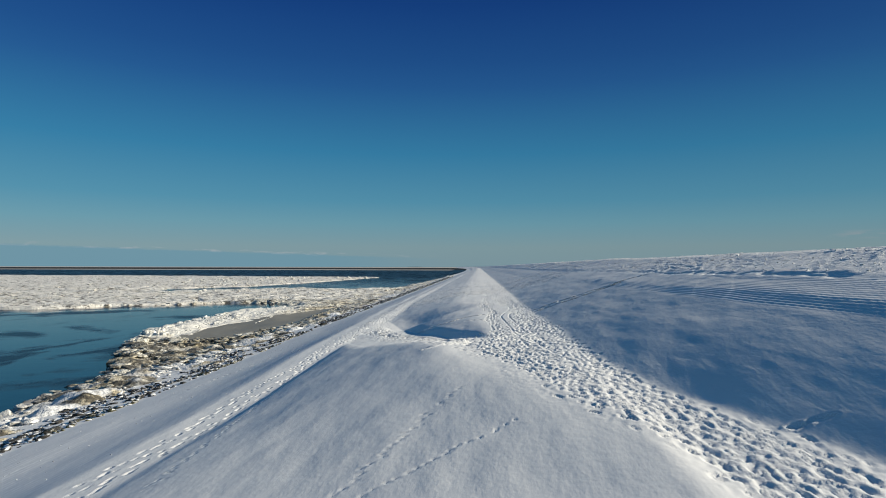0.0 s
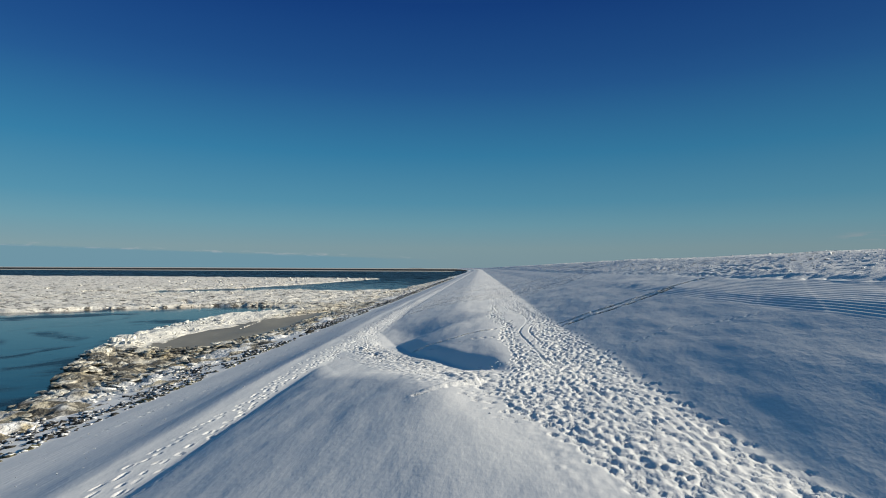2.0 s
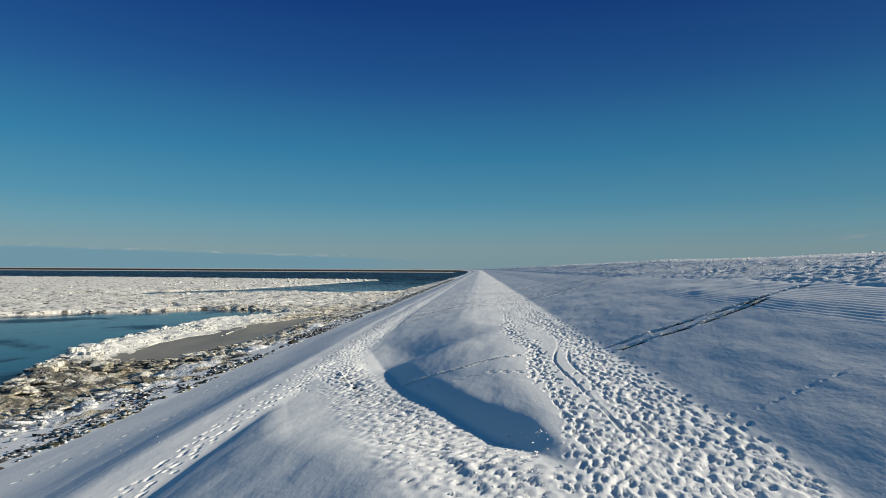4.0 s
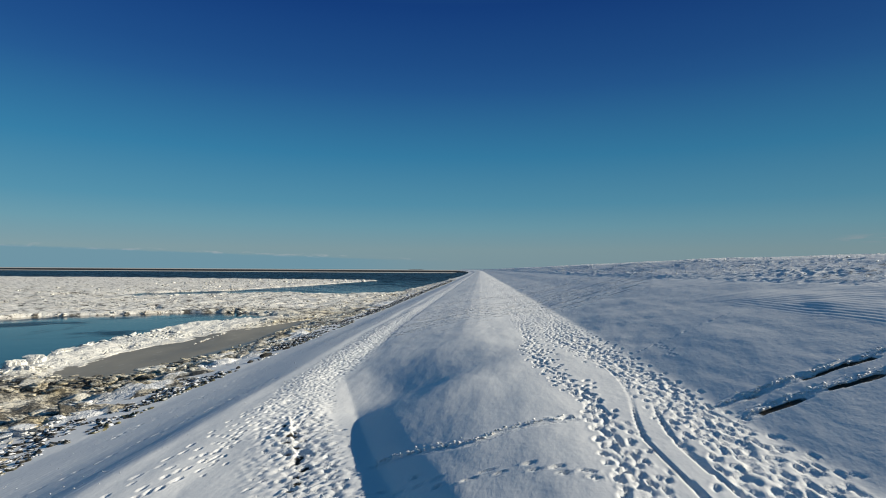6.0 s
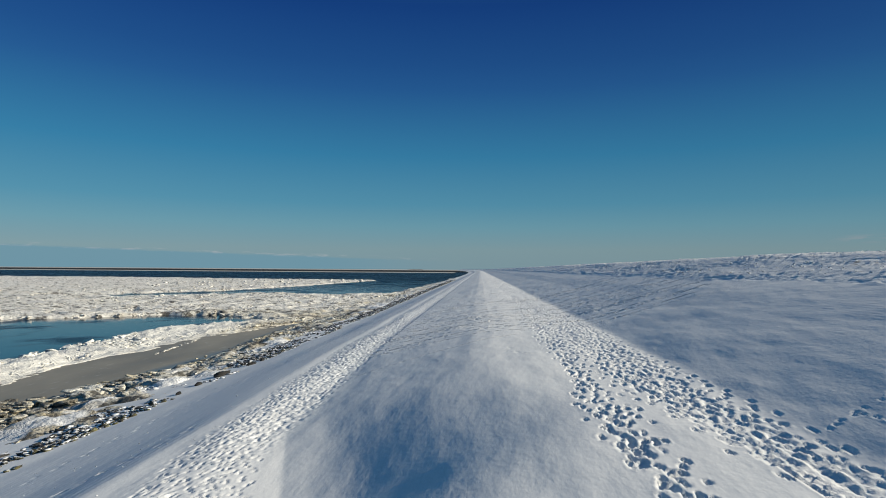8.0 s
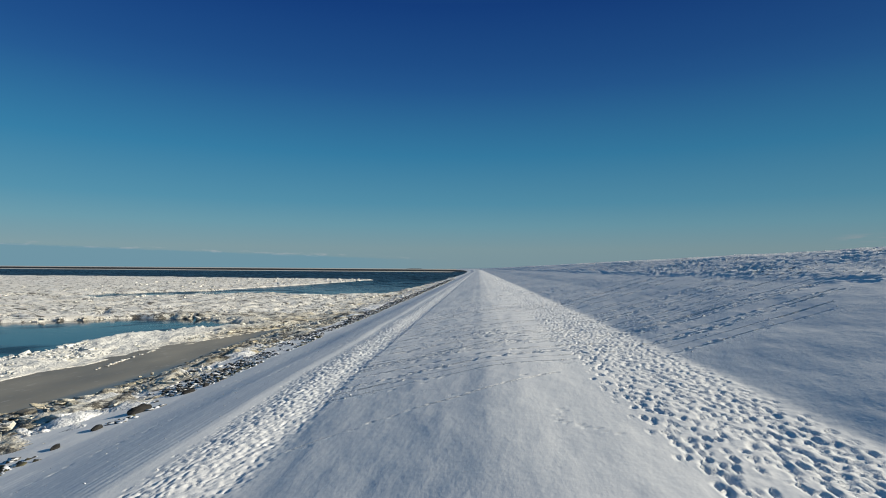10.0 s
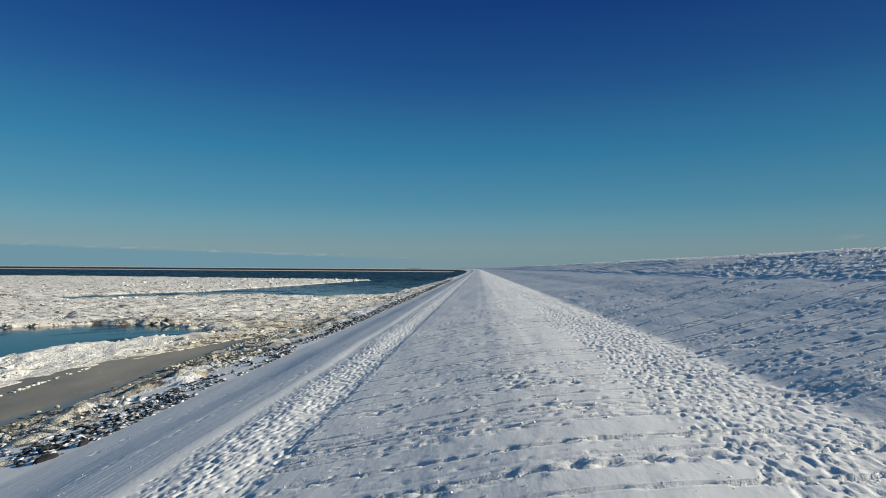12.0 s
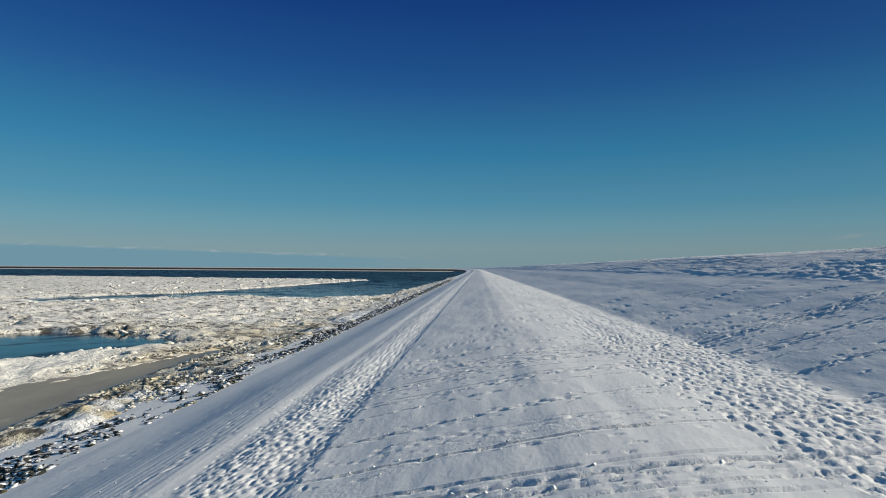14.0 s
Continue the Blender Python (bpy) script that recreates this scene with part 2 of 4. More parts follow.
def vnoise(x, y, seed=0):
    """Smooth value noise in -1 to 1."""
    fx, fy = np.floor(x), np.floor(y)
    u, v = x - fx, y - fy
    u, v = u * u * (3 - 2 * u), v * v * (3 - 2 * v)
    a, b = lattice(fx, fy, seed), lattice(fx + 1, fy, seed)
    c, d = lattice(fx, fy + 1, seed), lattice(fx + 1, fy + 1, seed)
    return (a + (b - a) * u) * (1 - v) + (c + (d - c) * u) * v


def fbm(x, y, octaves=4, seed=0, gain=0.5):
    total, amp = 0, 1.0
    for i in range(octaves):
        total = total + amp * vnoise(x * 2 ** i + 17.3 * i, y * 2 ** i - 9.1 * i, seed + i)
        amp *= gain
    return total


def smooth(a, b, v):
    q = np.clip((v - a) / (b - a), 0, 1)
    return q * q * (3 - 2 * q)


def steps(start, end, first, growth):
    """Places from start to end whose spacing grows by a factor."""
    out, d = [start], first
    sign = 1 if end > start else -1
    while (end - out[-1]) * sign > 0:
        out.append(out[-1] + sign * d)
        d *= growth
    return np.array(out[1:])


def sheet(name, xs, ys, z, material, keep=None, extra=None):
    """A mesh over a grid of xs by ys with heights z[y, x]; keep: which cells stay."""
    ny, nx = z.shape
    gx, gy = np.meshgrid(xs, ys)
    co = np.stack([gx, gy, z], -1).reshape(-1, 3).astype(np.float32)
    i = (np.arange(ny - 1)[:, None] * nx + np.arange(nx - 1)[None, :])
    quads = np.stack([i, i + 1, i + nx + 1, i + nx], -1)
    quads = quads[keep] if keep is not None else quads.reshape(-1, 4)
    if keep is not None:
        used = np.unique(quads)
        back = np.zeros(ny * nx, np.int64)
        back[used] = np.arange(len(used))
        quads, co = back[quads], co[used]
        extra = extra.ravel()[used] if extra is not None else None
    me = bpy.data.meshes.new(name)
    me.vertices.add(len(co))
    me.vertices.foreach_set("co", co.ravel())
    me.loops.add(quads.size)
    me.loops.foreach_set("vertex_index", quads.ravel().astype(np.int32))
    me.polygons.add(len(quads))
    me.polygons.foreach_set("loop_start", np.arange(0, quads.size, 4, dtype=np.int32))
    me.polygons.foreach_set("use_smooth", np.ones(len(quads), bool))
    me.update(calc_edges=True)
    if extra is not None:
        at = me.attributes.new("trodden", "FLOAT", "POINT")
        at.data.foreach_set("value", extra.ravel().astype(np.float32))
    me.materials.append(material)
    return new(name, me)


# ---------------------------------------------------------------- the dike under snow
BEND = 700.0


def bend(y):
    """The dike curves gently towards the sea far ahead."""
    return -1.5e-5 * np.clip(y - BEND, 0, None) ** 2


_px = np.arange(-40, 60, 0.05)
_pz = np.interp(_px, [-40, -30, -24, -21, -18.5, -14.7, -8.45, -8.15, -6.2, -2.8, -2.0, -1.2, -0.4, 2.6, 7.0, 9.0, 12.0, 12.8, 13.6, 16.5, 30, 36, 60],
                [-4.5, -2.2, -0.1, 0.62, 1.10, 1.78, 3.30, 3.38, 3.66, 4.642, 4.85, 5.00, 5.09, 5.33, 6.74, 7.32, 8.08, 8.18, 8.18, 8.18, 4.2, 1.6, 1.4])
_kernel = np.exp(-(np.arange(-12, 13) * 0.05 / 0.10) ** 2 / 2)
_pz = np.convolve(np.pad(_pz, 12, mode="edge"), _kernel / _kernel.sum(), mode="valid")


_fy = np.arange(-200, 120, 0.25)
_fx = np.interp(_fy, [-200, 4, 6.8, 8, 8.85, 10, 12.4, 15, 23, 28, 33, 45], [5.4, 5.4, 4.56, 4.19, 3.84, 3.4, 3.05, 2.84, 2.74, 2.62, 2.55, 2.6])
_soft = np.exp(-(np.arange(-16, 17) * 0.25 / 1.0) ** 2 / 2)
_fx = np.convolve(np.pad(_fx, 16, mode="edge"), _soft / _soft.sum(), mode="valid")


def foot(y):
    """Where the landward slope rises from the upper path."""
    return np.interp(y, _fy, _fx)


def lower_of(a, b, soft):
    """The lower of two surfaces, rounded where they meet."""
    h = np.clip(0.5 + 0.5 * (b - a) / soft, 0, 1)
    return b * (1 - h) + a * h - soft * h * (1 - h)


RAMP_A, RAMP_B = np.array((0.6, 15.0)), np.array((-6.2, 33.5))
RAMP_L = float(np.hypot(*(RAMP_B - RAMP_A)))
RAMP_D = (RAMP_B - RAMP_A) / RAMP_L
RAMP_N = np.array((RAMP_D[1], -RAMP_D[0]))


def on_ramp(x, y):
    """Metres along the ramp and off its middle line (positive uphill)."""
    return (x - RAMP_A[0]) * RAMP_D[0] + (y - RAMP_A[1]) * RAMP_D[1], (x - RAMP_A[0]) * RAMP_N[0] + (y - RAMP_A[1]) * RAMP_N[1]


def dike_form(x, y):
    x = x - bend(y)
    u = x - (foot(y) - 2.6) * smooth(0.0, 2.6, x) + 0.75 * smooth(6, 52, y) * smooth(-13, -8.6, x) * smooth(-6.2, -7.6, x)
    z = np.interp(u, _px, _pz)
    z = z + smooth(40, 56, y) * np.interp(x, [-17, -13.5, -10.8, -8.4, -7.2, -6.0, -4.0, -2.45, -1.0, 0.5, 2.6], [0, 0.05, 0.14, 0.12, 0.22, 0.33, 0.20, 0.10, 0.05, 0.05, 0.03])
    # the landward slope is a little higher farther along, and steeper at the start
    z = z + smooth(38, 60, y) * np.interp(u, [2.6, 5.6, 8.3, 12.6, 16.5, 30], [0, -0.12, -0.15, 0.08, 0.1, 0])
    z = z + smooth(42, 30, y) * np.interp(u, [2.6, 4.5, 7, 9, 12], [0, 0.04, 0.06, 0.03, 0]) + smooth(24, 12, y) * np.interp(u, [2.6, 4.5, 7, 9, 12], [0, 0.06, 0.09, 0.05, 0])
    z = z - 0.2 * smooth(30, 14, y) * smooth(-1.5, -6.2, x) * smooth(-16, -8.5, x)
    z = z - (0.05 * smooth(-8.2, -9.5, u) * smooth(-13, -9.5, u) + 0.15 * smooth(-8.5, -12, x) * smooth(-21, -15, x)) * smooth(48, 32, y)
    # the crest rounds off above the hollow
    z = z - 0.08 * smooth(0.3, -1.2, x) * smooth(-5.5, -3.0, x) * smooth(20, 24, y) * smooth(37, 31, y)
    l, s = on_ramp(x, y)
    # the plain face between the lower path and the ramp's outer edge
    up = np.clip(x + 6.65, 0, None)
    face = 3.63 - 0.2 * smooth(30, 14, y) + np.interp(y, [6, 9, 12, 16, 18, 20.5, 25, 29, 32], [0.185, 0.20, 0.23, 0.275, 0.29, 0.29, 0.275, 0.22, 0.4]) * (x + 6.65) + 0.12 * (1 - np.exp(-up / 1.2))
    upper = 5.09 + 0.08 * (x + 0.4)
    side = smooth(-7.0, -6.3, x) * smooth(33, 29, y)
    z = z + (lower_of(face, upper, 0.12) - z) * side * smooth(17, 12, y) * smooth(2.9, 2.2, x)
    level = np.interp(l, [0, 3.2, 5.0, 6.5, 8.2, 10.6, 14.9, RAMP_L], [5.12, 5.09, 4.95, 4.75, 4.55, 4.30, 3.85, 3.63]) + 0.12 * np.clip(s, -2.0, 1.5) * smooth(RAMP_L + 1, RAMP_L - 4, l) * smooth(6, 11, l)
    joins = smooth(-3, 3, l)
    level = upper * (1 - joins) + level * joins
    # the bank cut on the uphill side: steep at its foot, rounded over at the top
    d = np.clip(s - np.interp(l, [0, 10, 14, 17, 21, 25], [1.15, 1.2, 1.3, 1.5, 1.8, 2.0]), 0, None)
    steep = 0.372 * d + 0.17 * (1 - np.exp(-d / 0.7))
    hollow = 0.17 * d + 0.21 * np.logaddexp(0, (d - 0.9) / 0.25) * 0.25
    far_end = smooth(16.5, 20.5, l)
    cut = level + steep * (1 - far_end) + hollow * far_end
    bank = lower_of(np.maximum(z, np.minimum(level, z + 0.4)), cut, 0.02 + (0.06 + 0.26 * smooth(5, 12, l)) * smooth(0.0, 1.0, d))
    form = np.where(s > 0, bank, z * (1 - side) + lower_of(face, level, 0.12) * side)
    f = smooth(-4, 1.5, l) * smooth(RAMP_L + 9, RAMP_L + 2, l) * smooth(-8.1, -7.4, x)
    f = f * np.where(s > 0, smooth(3.4, 6.5, l), 1)
    f = f * (1 - smooth(RAMP_L - 1, RAMP_L + 1.5, l) * smooth(1.2, 0.1, s))
    return z * (1 - f) + form * f


def snow_relief(x, y):
    x = x - bend(y)
    z = 0.032 * fbm(x / 4.5, y / 9.0, 3, 3) + 0.012 * (1 - 0.7 * smooth(-8, -9, x)) * fbm(x / 0.9, y / 2.2, 3, 11)
    # rows of set blocks on the seaward slope
    rows = smooth(-14.6, -13.6, x) * smooth(-8.6, -9.0, x) * (0.6 + 0.4 * smooth(-0.3, 0.5, vnoise(x / 1.5, y / 9, 21)))
    z = z - rows * 0.010 * (((x / 0.21) % 1.0) - 0.5)
    # rows along the upper slope, and tussocks under the crest
    c = x - foot(y) + 2.6
    band = smooth(6.2, 6.5, c) * smooth(8.7, 8.3, c) * (0.08 + 0.92 * smooth(42, 22, y)) * (0.5 + 0.5 * smooth(-0.5, 0.3, vnoise(x / 0.8, y / 6, 37)))
    z = z - band * 0.019 * ((c / 0.14) % 1.0 - 0.5)
    rough = smooth(8.3, 8.9, c) * smooth(17, 14, c)
    clumps = 0.4 + 0.6 * smooth(-0.3, 0.3, vnoise(x / 1.6, y / 5, 33))
    z = z + rough * clumps * (0.026 * fbm(x / 0.20, y / 0.26, 3, 31, 0.6) - 0.055 * smooth(0.15, 0.5, vnoise(x / 0.14, y / 0.18, 36)) * smooth(-0.4, 0.2, vnoise(x / 1.1, y / 2.5, 34)))
    # the trough where the tussocks begin
    z = z - 0.065 * smooth(-0.5, 0.1, vnoise(c / 0.25, y / 0.45, 37)) * np.exp(-((c - 8.7 - 0.15 * vnoise(c * 0, y / 1.3, 38)) / 0.2) ** 2) * smooth(-0.5, 0.1, vnoise(c * 0, y / 2.2, 32)) * (0.3 + 0.7 * smooth(34, 24, y))
    # trodden strips
    right = smooth(0.1, 0.8, x - 2.2 * smooth(13, 6, y)) * smooth(2.75, 2.4, c) * (1 - 0.85 * smooth(20, 24, y) * smooth(41, 36, y)) * (0.45 + 0.55 * smooth(-0.4, 0.3, fbm(x / 0.7, y / 2.5, 2, 47)))
    left = smooth(-8.4, -7.8, x) * smooth(-5.8, -6.3, x) * smooth(34, 42, y)
    l, off = on_ramp(x, y)
    ramp = smooth(-1.3, -0.5, off) * smooth(1.1, 0.8, off) * smooth(2, 5, l) * smooth(RAMP_L + 4, RAMP_L, l)
    bend_x = x + 0.10 * vnoise(x / 0.8, y / 1.6, 48)
    dashes = smooth(0.05, 0.5, vnoise(bend_x / 0.085, y / 0.27, 41)) * smooth(-0.5, 0.2, vnoise(x / 0.5, y / 0.9, 42))
    clods = smooth(0.0, 0.5, vnoise(bend_x / 0.085, y / 0.13, 43))
    near = smooth(120, 70, y)
    z = z - near * (0.008 * right * dashes + 0.020 * np.maximum(left, ramp) * (clods - 0.75) + 0.010 * (right + left + ramp) * vnoise(x / 0.07, y / 0.08, 44))
    return z


ys = np.concatenate([steps(5.0, -160, 0.3, 1.25)[::-1], np.arange(5.0, 68.0, 0.044), 68 + steps(0, 3600, 0.046, 1.034)])
xs = np.concatenate([np.arange(-34, -18, 0.5), np.arange(-18, -14.6, 0.16), np.arange(-14.6, -8.6, 0.056), np.arange(-8.6, -5.6, 0.034), np.arange(-5.6, 0.0, 0.054), np.arange(0.0, 4.6, 0.034), np.arange(4.6, 6.2, 0.055), np.arange(6.2, 8.8, 0.034), np.arange(8.8, 13.4, 0.07), np.arange(13.4, 15.0, 0.2), 15 + steps(0, 4000, 0.3, 1.35)])
xs, ys = (v[np.concatenate([[True], np.diff(v) > 0.012])] for v in (xs, ys))
GX, GY = np.meshgrid(xs, ys)
GX = GX + bend(GY)
Z = dike_form(GX, GY)
Z[:, xs > 59] = 1.4
Z += snow_relief(GX, GY) * smooth(60, 20, GX)
TROD = np.zeros_like(Z)
PRESSED, RAISED = np.zeros_like(Z), np.zeros_like(Z)

rng = np.random.default_rng(7)


def stamp(x, y, heading, length, width, depth, rim=0.3, crush=0.6, bare=0.0):
    """Press a print into the snow: heading is the way it points, as an angle from +y to the left."""
    reach = 2.1 * max(length, width)
    i0, i1 = np.searchsorted(xs, (x - reach, x + reach))
    j0, j1 = np.searchsorted(ys, (y - reach, y + reach))
    if i1 - i0 < 2 or j1 - j0 < 2:
        return
    dx, dy = xs[None, i0:i1] - x, ys[j0:j1, None] - y
    c, s = math.cos(heading), math.sin(heading)
    a, b = (-s * dx + c * dy) / length, (c * dx + s * dy) / width
    r = np.sqrt(a * a + b * b)
    TROD[j0:j1, i0:i1] = np.maximum(TROD[j0:j1, i0:i1], np.maximum(crush * smooth(2.2, 1.0, r), 2.2 * bare * smooth(1.25, 0.8, r)))
    # a second foot in the same place presses no deeper, and flattens the rim
    was = PRESSED[j0:j1, i0:i1]
    sunk = np.maximum(was, depth * smooth(1.12, 0.85, r)) if depth > 0 else was + depth * smooth(1.12, 0.85, r)
    low = RAISED[j0:j1, i0:i1]
    lift = np.maximum(low, rim * depth * np.exp(-((r - 1.45) / 0.28) ** 2) * (1 - smooth(0.0, abs(depth), np.abs(sunk))))
    Z[j0:j1, i0:i1] += was - sunk + lift - low
    PRESSED[j0:j1, i0:i1], RAISED[j0:j1, i0:i1] = sunk, lift


def walker(points, stride=0.62, depth=0.07, wobble=0.12, length=0.075, seed=0, soil=0.0, width=0.028):
    """One person's trail of prints along a line of places."""
    p = np.array(points, float)
    seg = np.hypot(*np.diff(p, axis=0).T)
    run = np.concatenate([[0], np.cumsum(seg)])
    d, side = float(rng.uniform(0, stride)), 1
    while d < run[-1]:
        k = min(int(np.searchsorted(run, d, side="right")) - 1, len(seg) - 1)
        q = (d - run[k]) / seg[k]
        way = (p[k + 1] - p[k]) / seg[k]
        off = 0.08 * side + wobble * float(vnoise(np.array(d / 3.0), np.array(seed * 7.7), seed)) * 2
        x, y = p[k] * (1 - q) + p[k + 1] * q + off * np.array((way[1], -way[0]))
        turn = math.atan2(-way[0], way[1]) + rng.normal(0, 0.12)
        stamp(x + rng.normal(0, 0.03), y + rng.normal(0, 0.04), turn, length * rng.uniform(0.8, 1.4), width * rng.uniform(0.85, 1.4), depth * rng.uniform(0.4, 1.4) * (1 - 0.4 * float(smooth(36, 46, y)) - 0.2 * float(smooth(22, 17, y))), 0.22, 0.5, 0.9 * (rng.uniform() < soil))
        side = -side
        d += stride * rng.uniform(0.85, 1.15)


def groove(points, depth=0.05, width=0.045, spacing=0.05, rim=0.35, soil=False):
    """A narrow rut, such as a sledge runner leaves."""
    p = np.array(points, float)
    seg = np.hypot(*np.diff(p, axis=0).T)
    run = np.concatenate([[0], np.cumsum(seg)])
    d = 0.0
    while d < run[-1]:
        k = min(int(np.searchsorted(run, d, side="right")) - 1, len(seg) - 1)
        q = (d - run[k]) / seg[k]
        way = (p[k + 1] - p[k]) / seg[k]
        x, y = p[k] * (1 - q) + p[k + 1] * q
        fade = 0.25 + 0.75 * float(smooth(-0.5, 0.4, vnoise(np.array(d / 1.7), np.array(p[0, 1] * 5.3), 55)))
        stamp(x, y, math.atan2(-way[0], way[1]), spacing * 1.1, width, depth * rng.uniform(0.7, 1.1) * 0.8 * fade, rim, 0.9 * fade, float(soil and fade > 0.55))
        d += spacing


def band(x0, x1, y0, y1, count, depth=0.07, drift=0.5):
    """Several people along the dike between two lines."""
    for n in range(count):
        yy = np.arange(y0, y1, 4.0)
        base = rng.uniform(0, 1)
        f = np.clip(base + drift * vnoise(yy / 14.0, np.full_like(yy, n * 3.3 + 50 * x0), 5), 0, 1)
        lo = np.array([x0(v) if callable(x0) else x0 for v in yy])
        hi = np.array([x1(v) if callable(x1) else x1 for v in yy])
        walker(np.stack([lo + (hi - lo) * f, yy], 1), rng.uniform(0.5, 0.72), depth * rng.uniform(0.8, 1.2), seed=n)


CRUMBS = []


def chopped(x, y, width, depth):
    """A strip of kicked and chopped snow along a line that crosses the dike."""
    i0, i1 = np.searchsorted(xs, (x[0], x[-1]))
    j0, j1 = np.searchsorted(ys, (y.min() - 3 * width, y.max() + 3 * width))
    lx, ly = xs[None, i0:i1], ys[j0:j1, None]
    mid = np.interp(xs[i0:i1], x, y)[None, :]
    mask = np.exp(-((ly - mid) / width) ** 2) * smooth(-0.3, 0.4, vnoise(lx / 0.9, ly / 0.5, 52))
    Z[j0:j1, i0:i1] -= depth * mask * smooth(0.0, 0.5, vnoise(lx / 0.15, ly / 0.08, 53)) - 0.5 * depth * mask * smooth(0.2, 0.6, vnoise(lx / 0.11, ly / 0.08, 54))
    TROD[j0:j1, i0:i1] = np.maximum(TROD[j0:j1, i0:i1], 0.5 * mask)


def tread():
    # the upper path
    for n in range(44):
        yy = np.arange(4.0, 96.0, 1.5)
        f = np.clip(rng.uniform(0, 1) + 0.35 * vnoise(yy / 8.0, np.full_like(yy, n * 3.3), 5), 0, 1)
        if n % 5 == 0:
            lo = np.interp(yy, [4, 7, 9, 10.4, 14, 17, 22, 27, 29.6, 34, 40, 70], [2.9, 2.8, 2.2, 1.55, 0.8, 0.2, 0.5, 0.42, 0.6, 0.1, 0.25, 0.3])
            hi = np.interp(yy, [4, 7, 9, 10.4, 14, 17, 22, 27, 29.6, 34, 40, 70], [3.3, 3.2, 2.7, 2.1, 1.4, 0.9, 0.85, 0.7, 0.9, 0.6, 0.8, 1.2])
        else:
            lo = np.interp(yy, [4, 7, 8.3, 9, 10.4, 14, 17, 22, 27, 32, 36, 45, 70], [3.1, 3.0, 2.8, 2.4, 1.8, 0.9, 0.6, 1.45, 1.6, 1.9, 1.2, 1.1, 0.9])
            hi = np.interp(yy, [4, 6.3, 9, 13, 20, 28, 33, 45, 70], [4.65, 4.25, 3.55, 2.8, 2.7, 2.55, 2.4, 2.4, 2.4])
        walker(np.stack([lo + (hi - lo) * f, yy], 1), rng.uniform(0.34, 0.5), 0.036 if n % 5 == 0 else 0.026, length=0.105, seed=n, width=0.027)
    # crowded prints where the ramp leaves the path
    for n in range(26):
        yy = np.arange(4.0, 21.0, 1.5)
        f = np.clip(rng.uniform(0, 1) + 0.3 * vnoise(yy / 5.0, np.full_like(yy, n * 2.9 + 40), 5), 0, 1)
        lo = np.interp(yy, [4, 7, 9, 10.4, 14, 17, 21], [3.1, 3.0, 2.4, 1.8, 0.9, 0.5, 0.9])
        hi = np.interp(yy, [4, 6.3, 9, 13, 21], [4.6, 4.2, 3.5, 2.8, 2.6])
        walker(np.stack([lo + (hi - lo) * f, yy], 1), rng.uniform(0.3, 0.45), 0.021, length=0.10, seed=400 + n, width=0.025)
    # one who turned off the edge, and a place where people stood
    walker(((1.1, 31.2), (0.85, 30.2), (0.62, 28.7), (0.55, 27.6), (0.46, 26.4), (0.5, 24.5)), 0.24, 0.05, 0.05, 0.10, 431, 0.0, 0.05)
    for _ in range(16):
        stamp(rng.normal(0.38, 0.16), rng.uniform(33.8, 36.0), rng.uniform(-0.6, 0.6), 0.10, 0.05, rng.uniform(0.03, 0.05), 0.3, 0.7)
    # the lower path, well trodden beyond the ramp
    for n in range(30):
        yy = np.arange(34.0, 96.0, 2.0)
        f = np.clip(rng.uniform(0, 1) + 0.4 * vnoise(yy / 12.0, np.full_like(yy, n * 5.1 + 90), 6), 0, 1)
        lo = np.interp(yy, [34, 38, 45, 60, 96], [-7.3, -7.9, -8.2, -8.3, -8.3])
        hi = np.interp(yy, [34, 38, 42, 60, 96], [-4.95, -6.15, -6.3, -6.1, -6.2])
        walker(np.stack([lo + (hi - lo) * f, yy], 1), rng.uniform(0.30, 0.42), 0.024, length=0.06, seed=40 + n, width=0.028)
    for n in range(4):
        yy = np.arange(5.0, 36.0, 3.0)
        x = -7.25 + 0.28 * (n - 1.5) * 0.8 + 0.15 * vnoise(yy / 7.0, np.full_like(yy, n * 9.1), 8)
        walker(np.stack([x, yy], 1), 0.5, 0.030, length=0.11, seed=60 + n, width=0.042)
    # the ramp between the two
    for n in range(20):
        f = rng.uniform(-0.6, 0.85)
        l = np.arange(0.0, RAMP_L + 2.0, 2.0)
        off = f + 0.35 * vnoise(l / 6.0, np.full_like(l, n * 4.7), 9)
        p = RAMP_A + l[:, None] * RAMP_D + off[:, None] * RAMP_N
        walker(np.concatenate([[(1.6 + 0.3 * n / 5, 11.5 + n * 0.5)], p]), rng.uniform(0.32, 0.45), 0.040, length=0.07, seed=80 + n, width=0.030)
    # sledge runs straight down the dike
    worn = [([-3.1, -2.1, -1.3, -0.8, 0.3], [28.75, 28.2, 27.9, 28.1, 28.2]), ([2.6, 3.6, 5.0, 6.4, 8.3], [28.35, 28.5, 28.5, 28.5, 28.75]), ([2.7, 3.6, 5.0, 6.0, 7.0], [27.6, 27.75, 27.75, 27.9, 28.25])]
    for n, (px, py) in enumerate(worn):
        x = np.arange(px[0], px[-1], 0.05)
        yy = np.interp(x, px, py) + 0.04 * vnoise(x / 0.5, np.full_like(x, n * 5.0), 61)
        for a, b in zip(x, yy):
            worn_out = float(smooth(-0.45, 0.1, vnoise(np.array(a / 0.35), np.array(n * 3.0), 62)))
            if n == 0:
                worn_out *= float(smooth(-2.0, -2.4, np.array(a)))
            stamp(a, b, 1.5, 0.08, 0.10, 0.012 + 0.018 * worn_out, 0.0, 0.9, worn_out)
        chopped(x, yy + 0.17, 0.13, 0.07)
        count = int(70 * (px[-1] - px[0]))
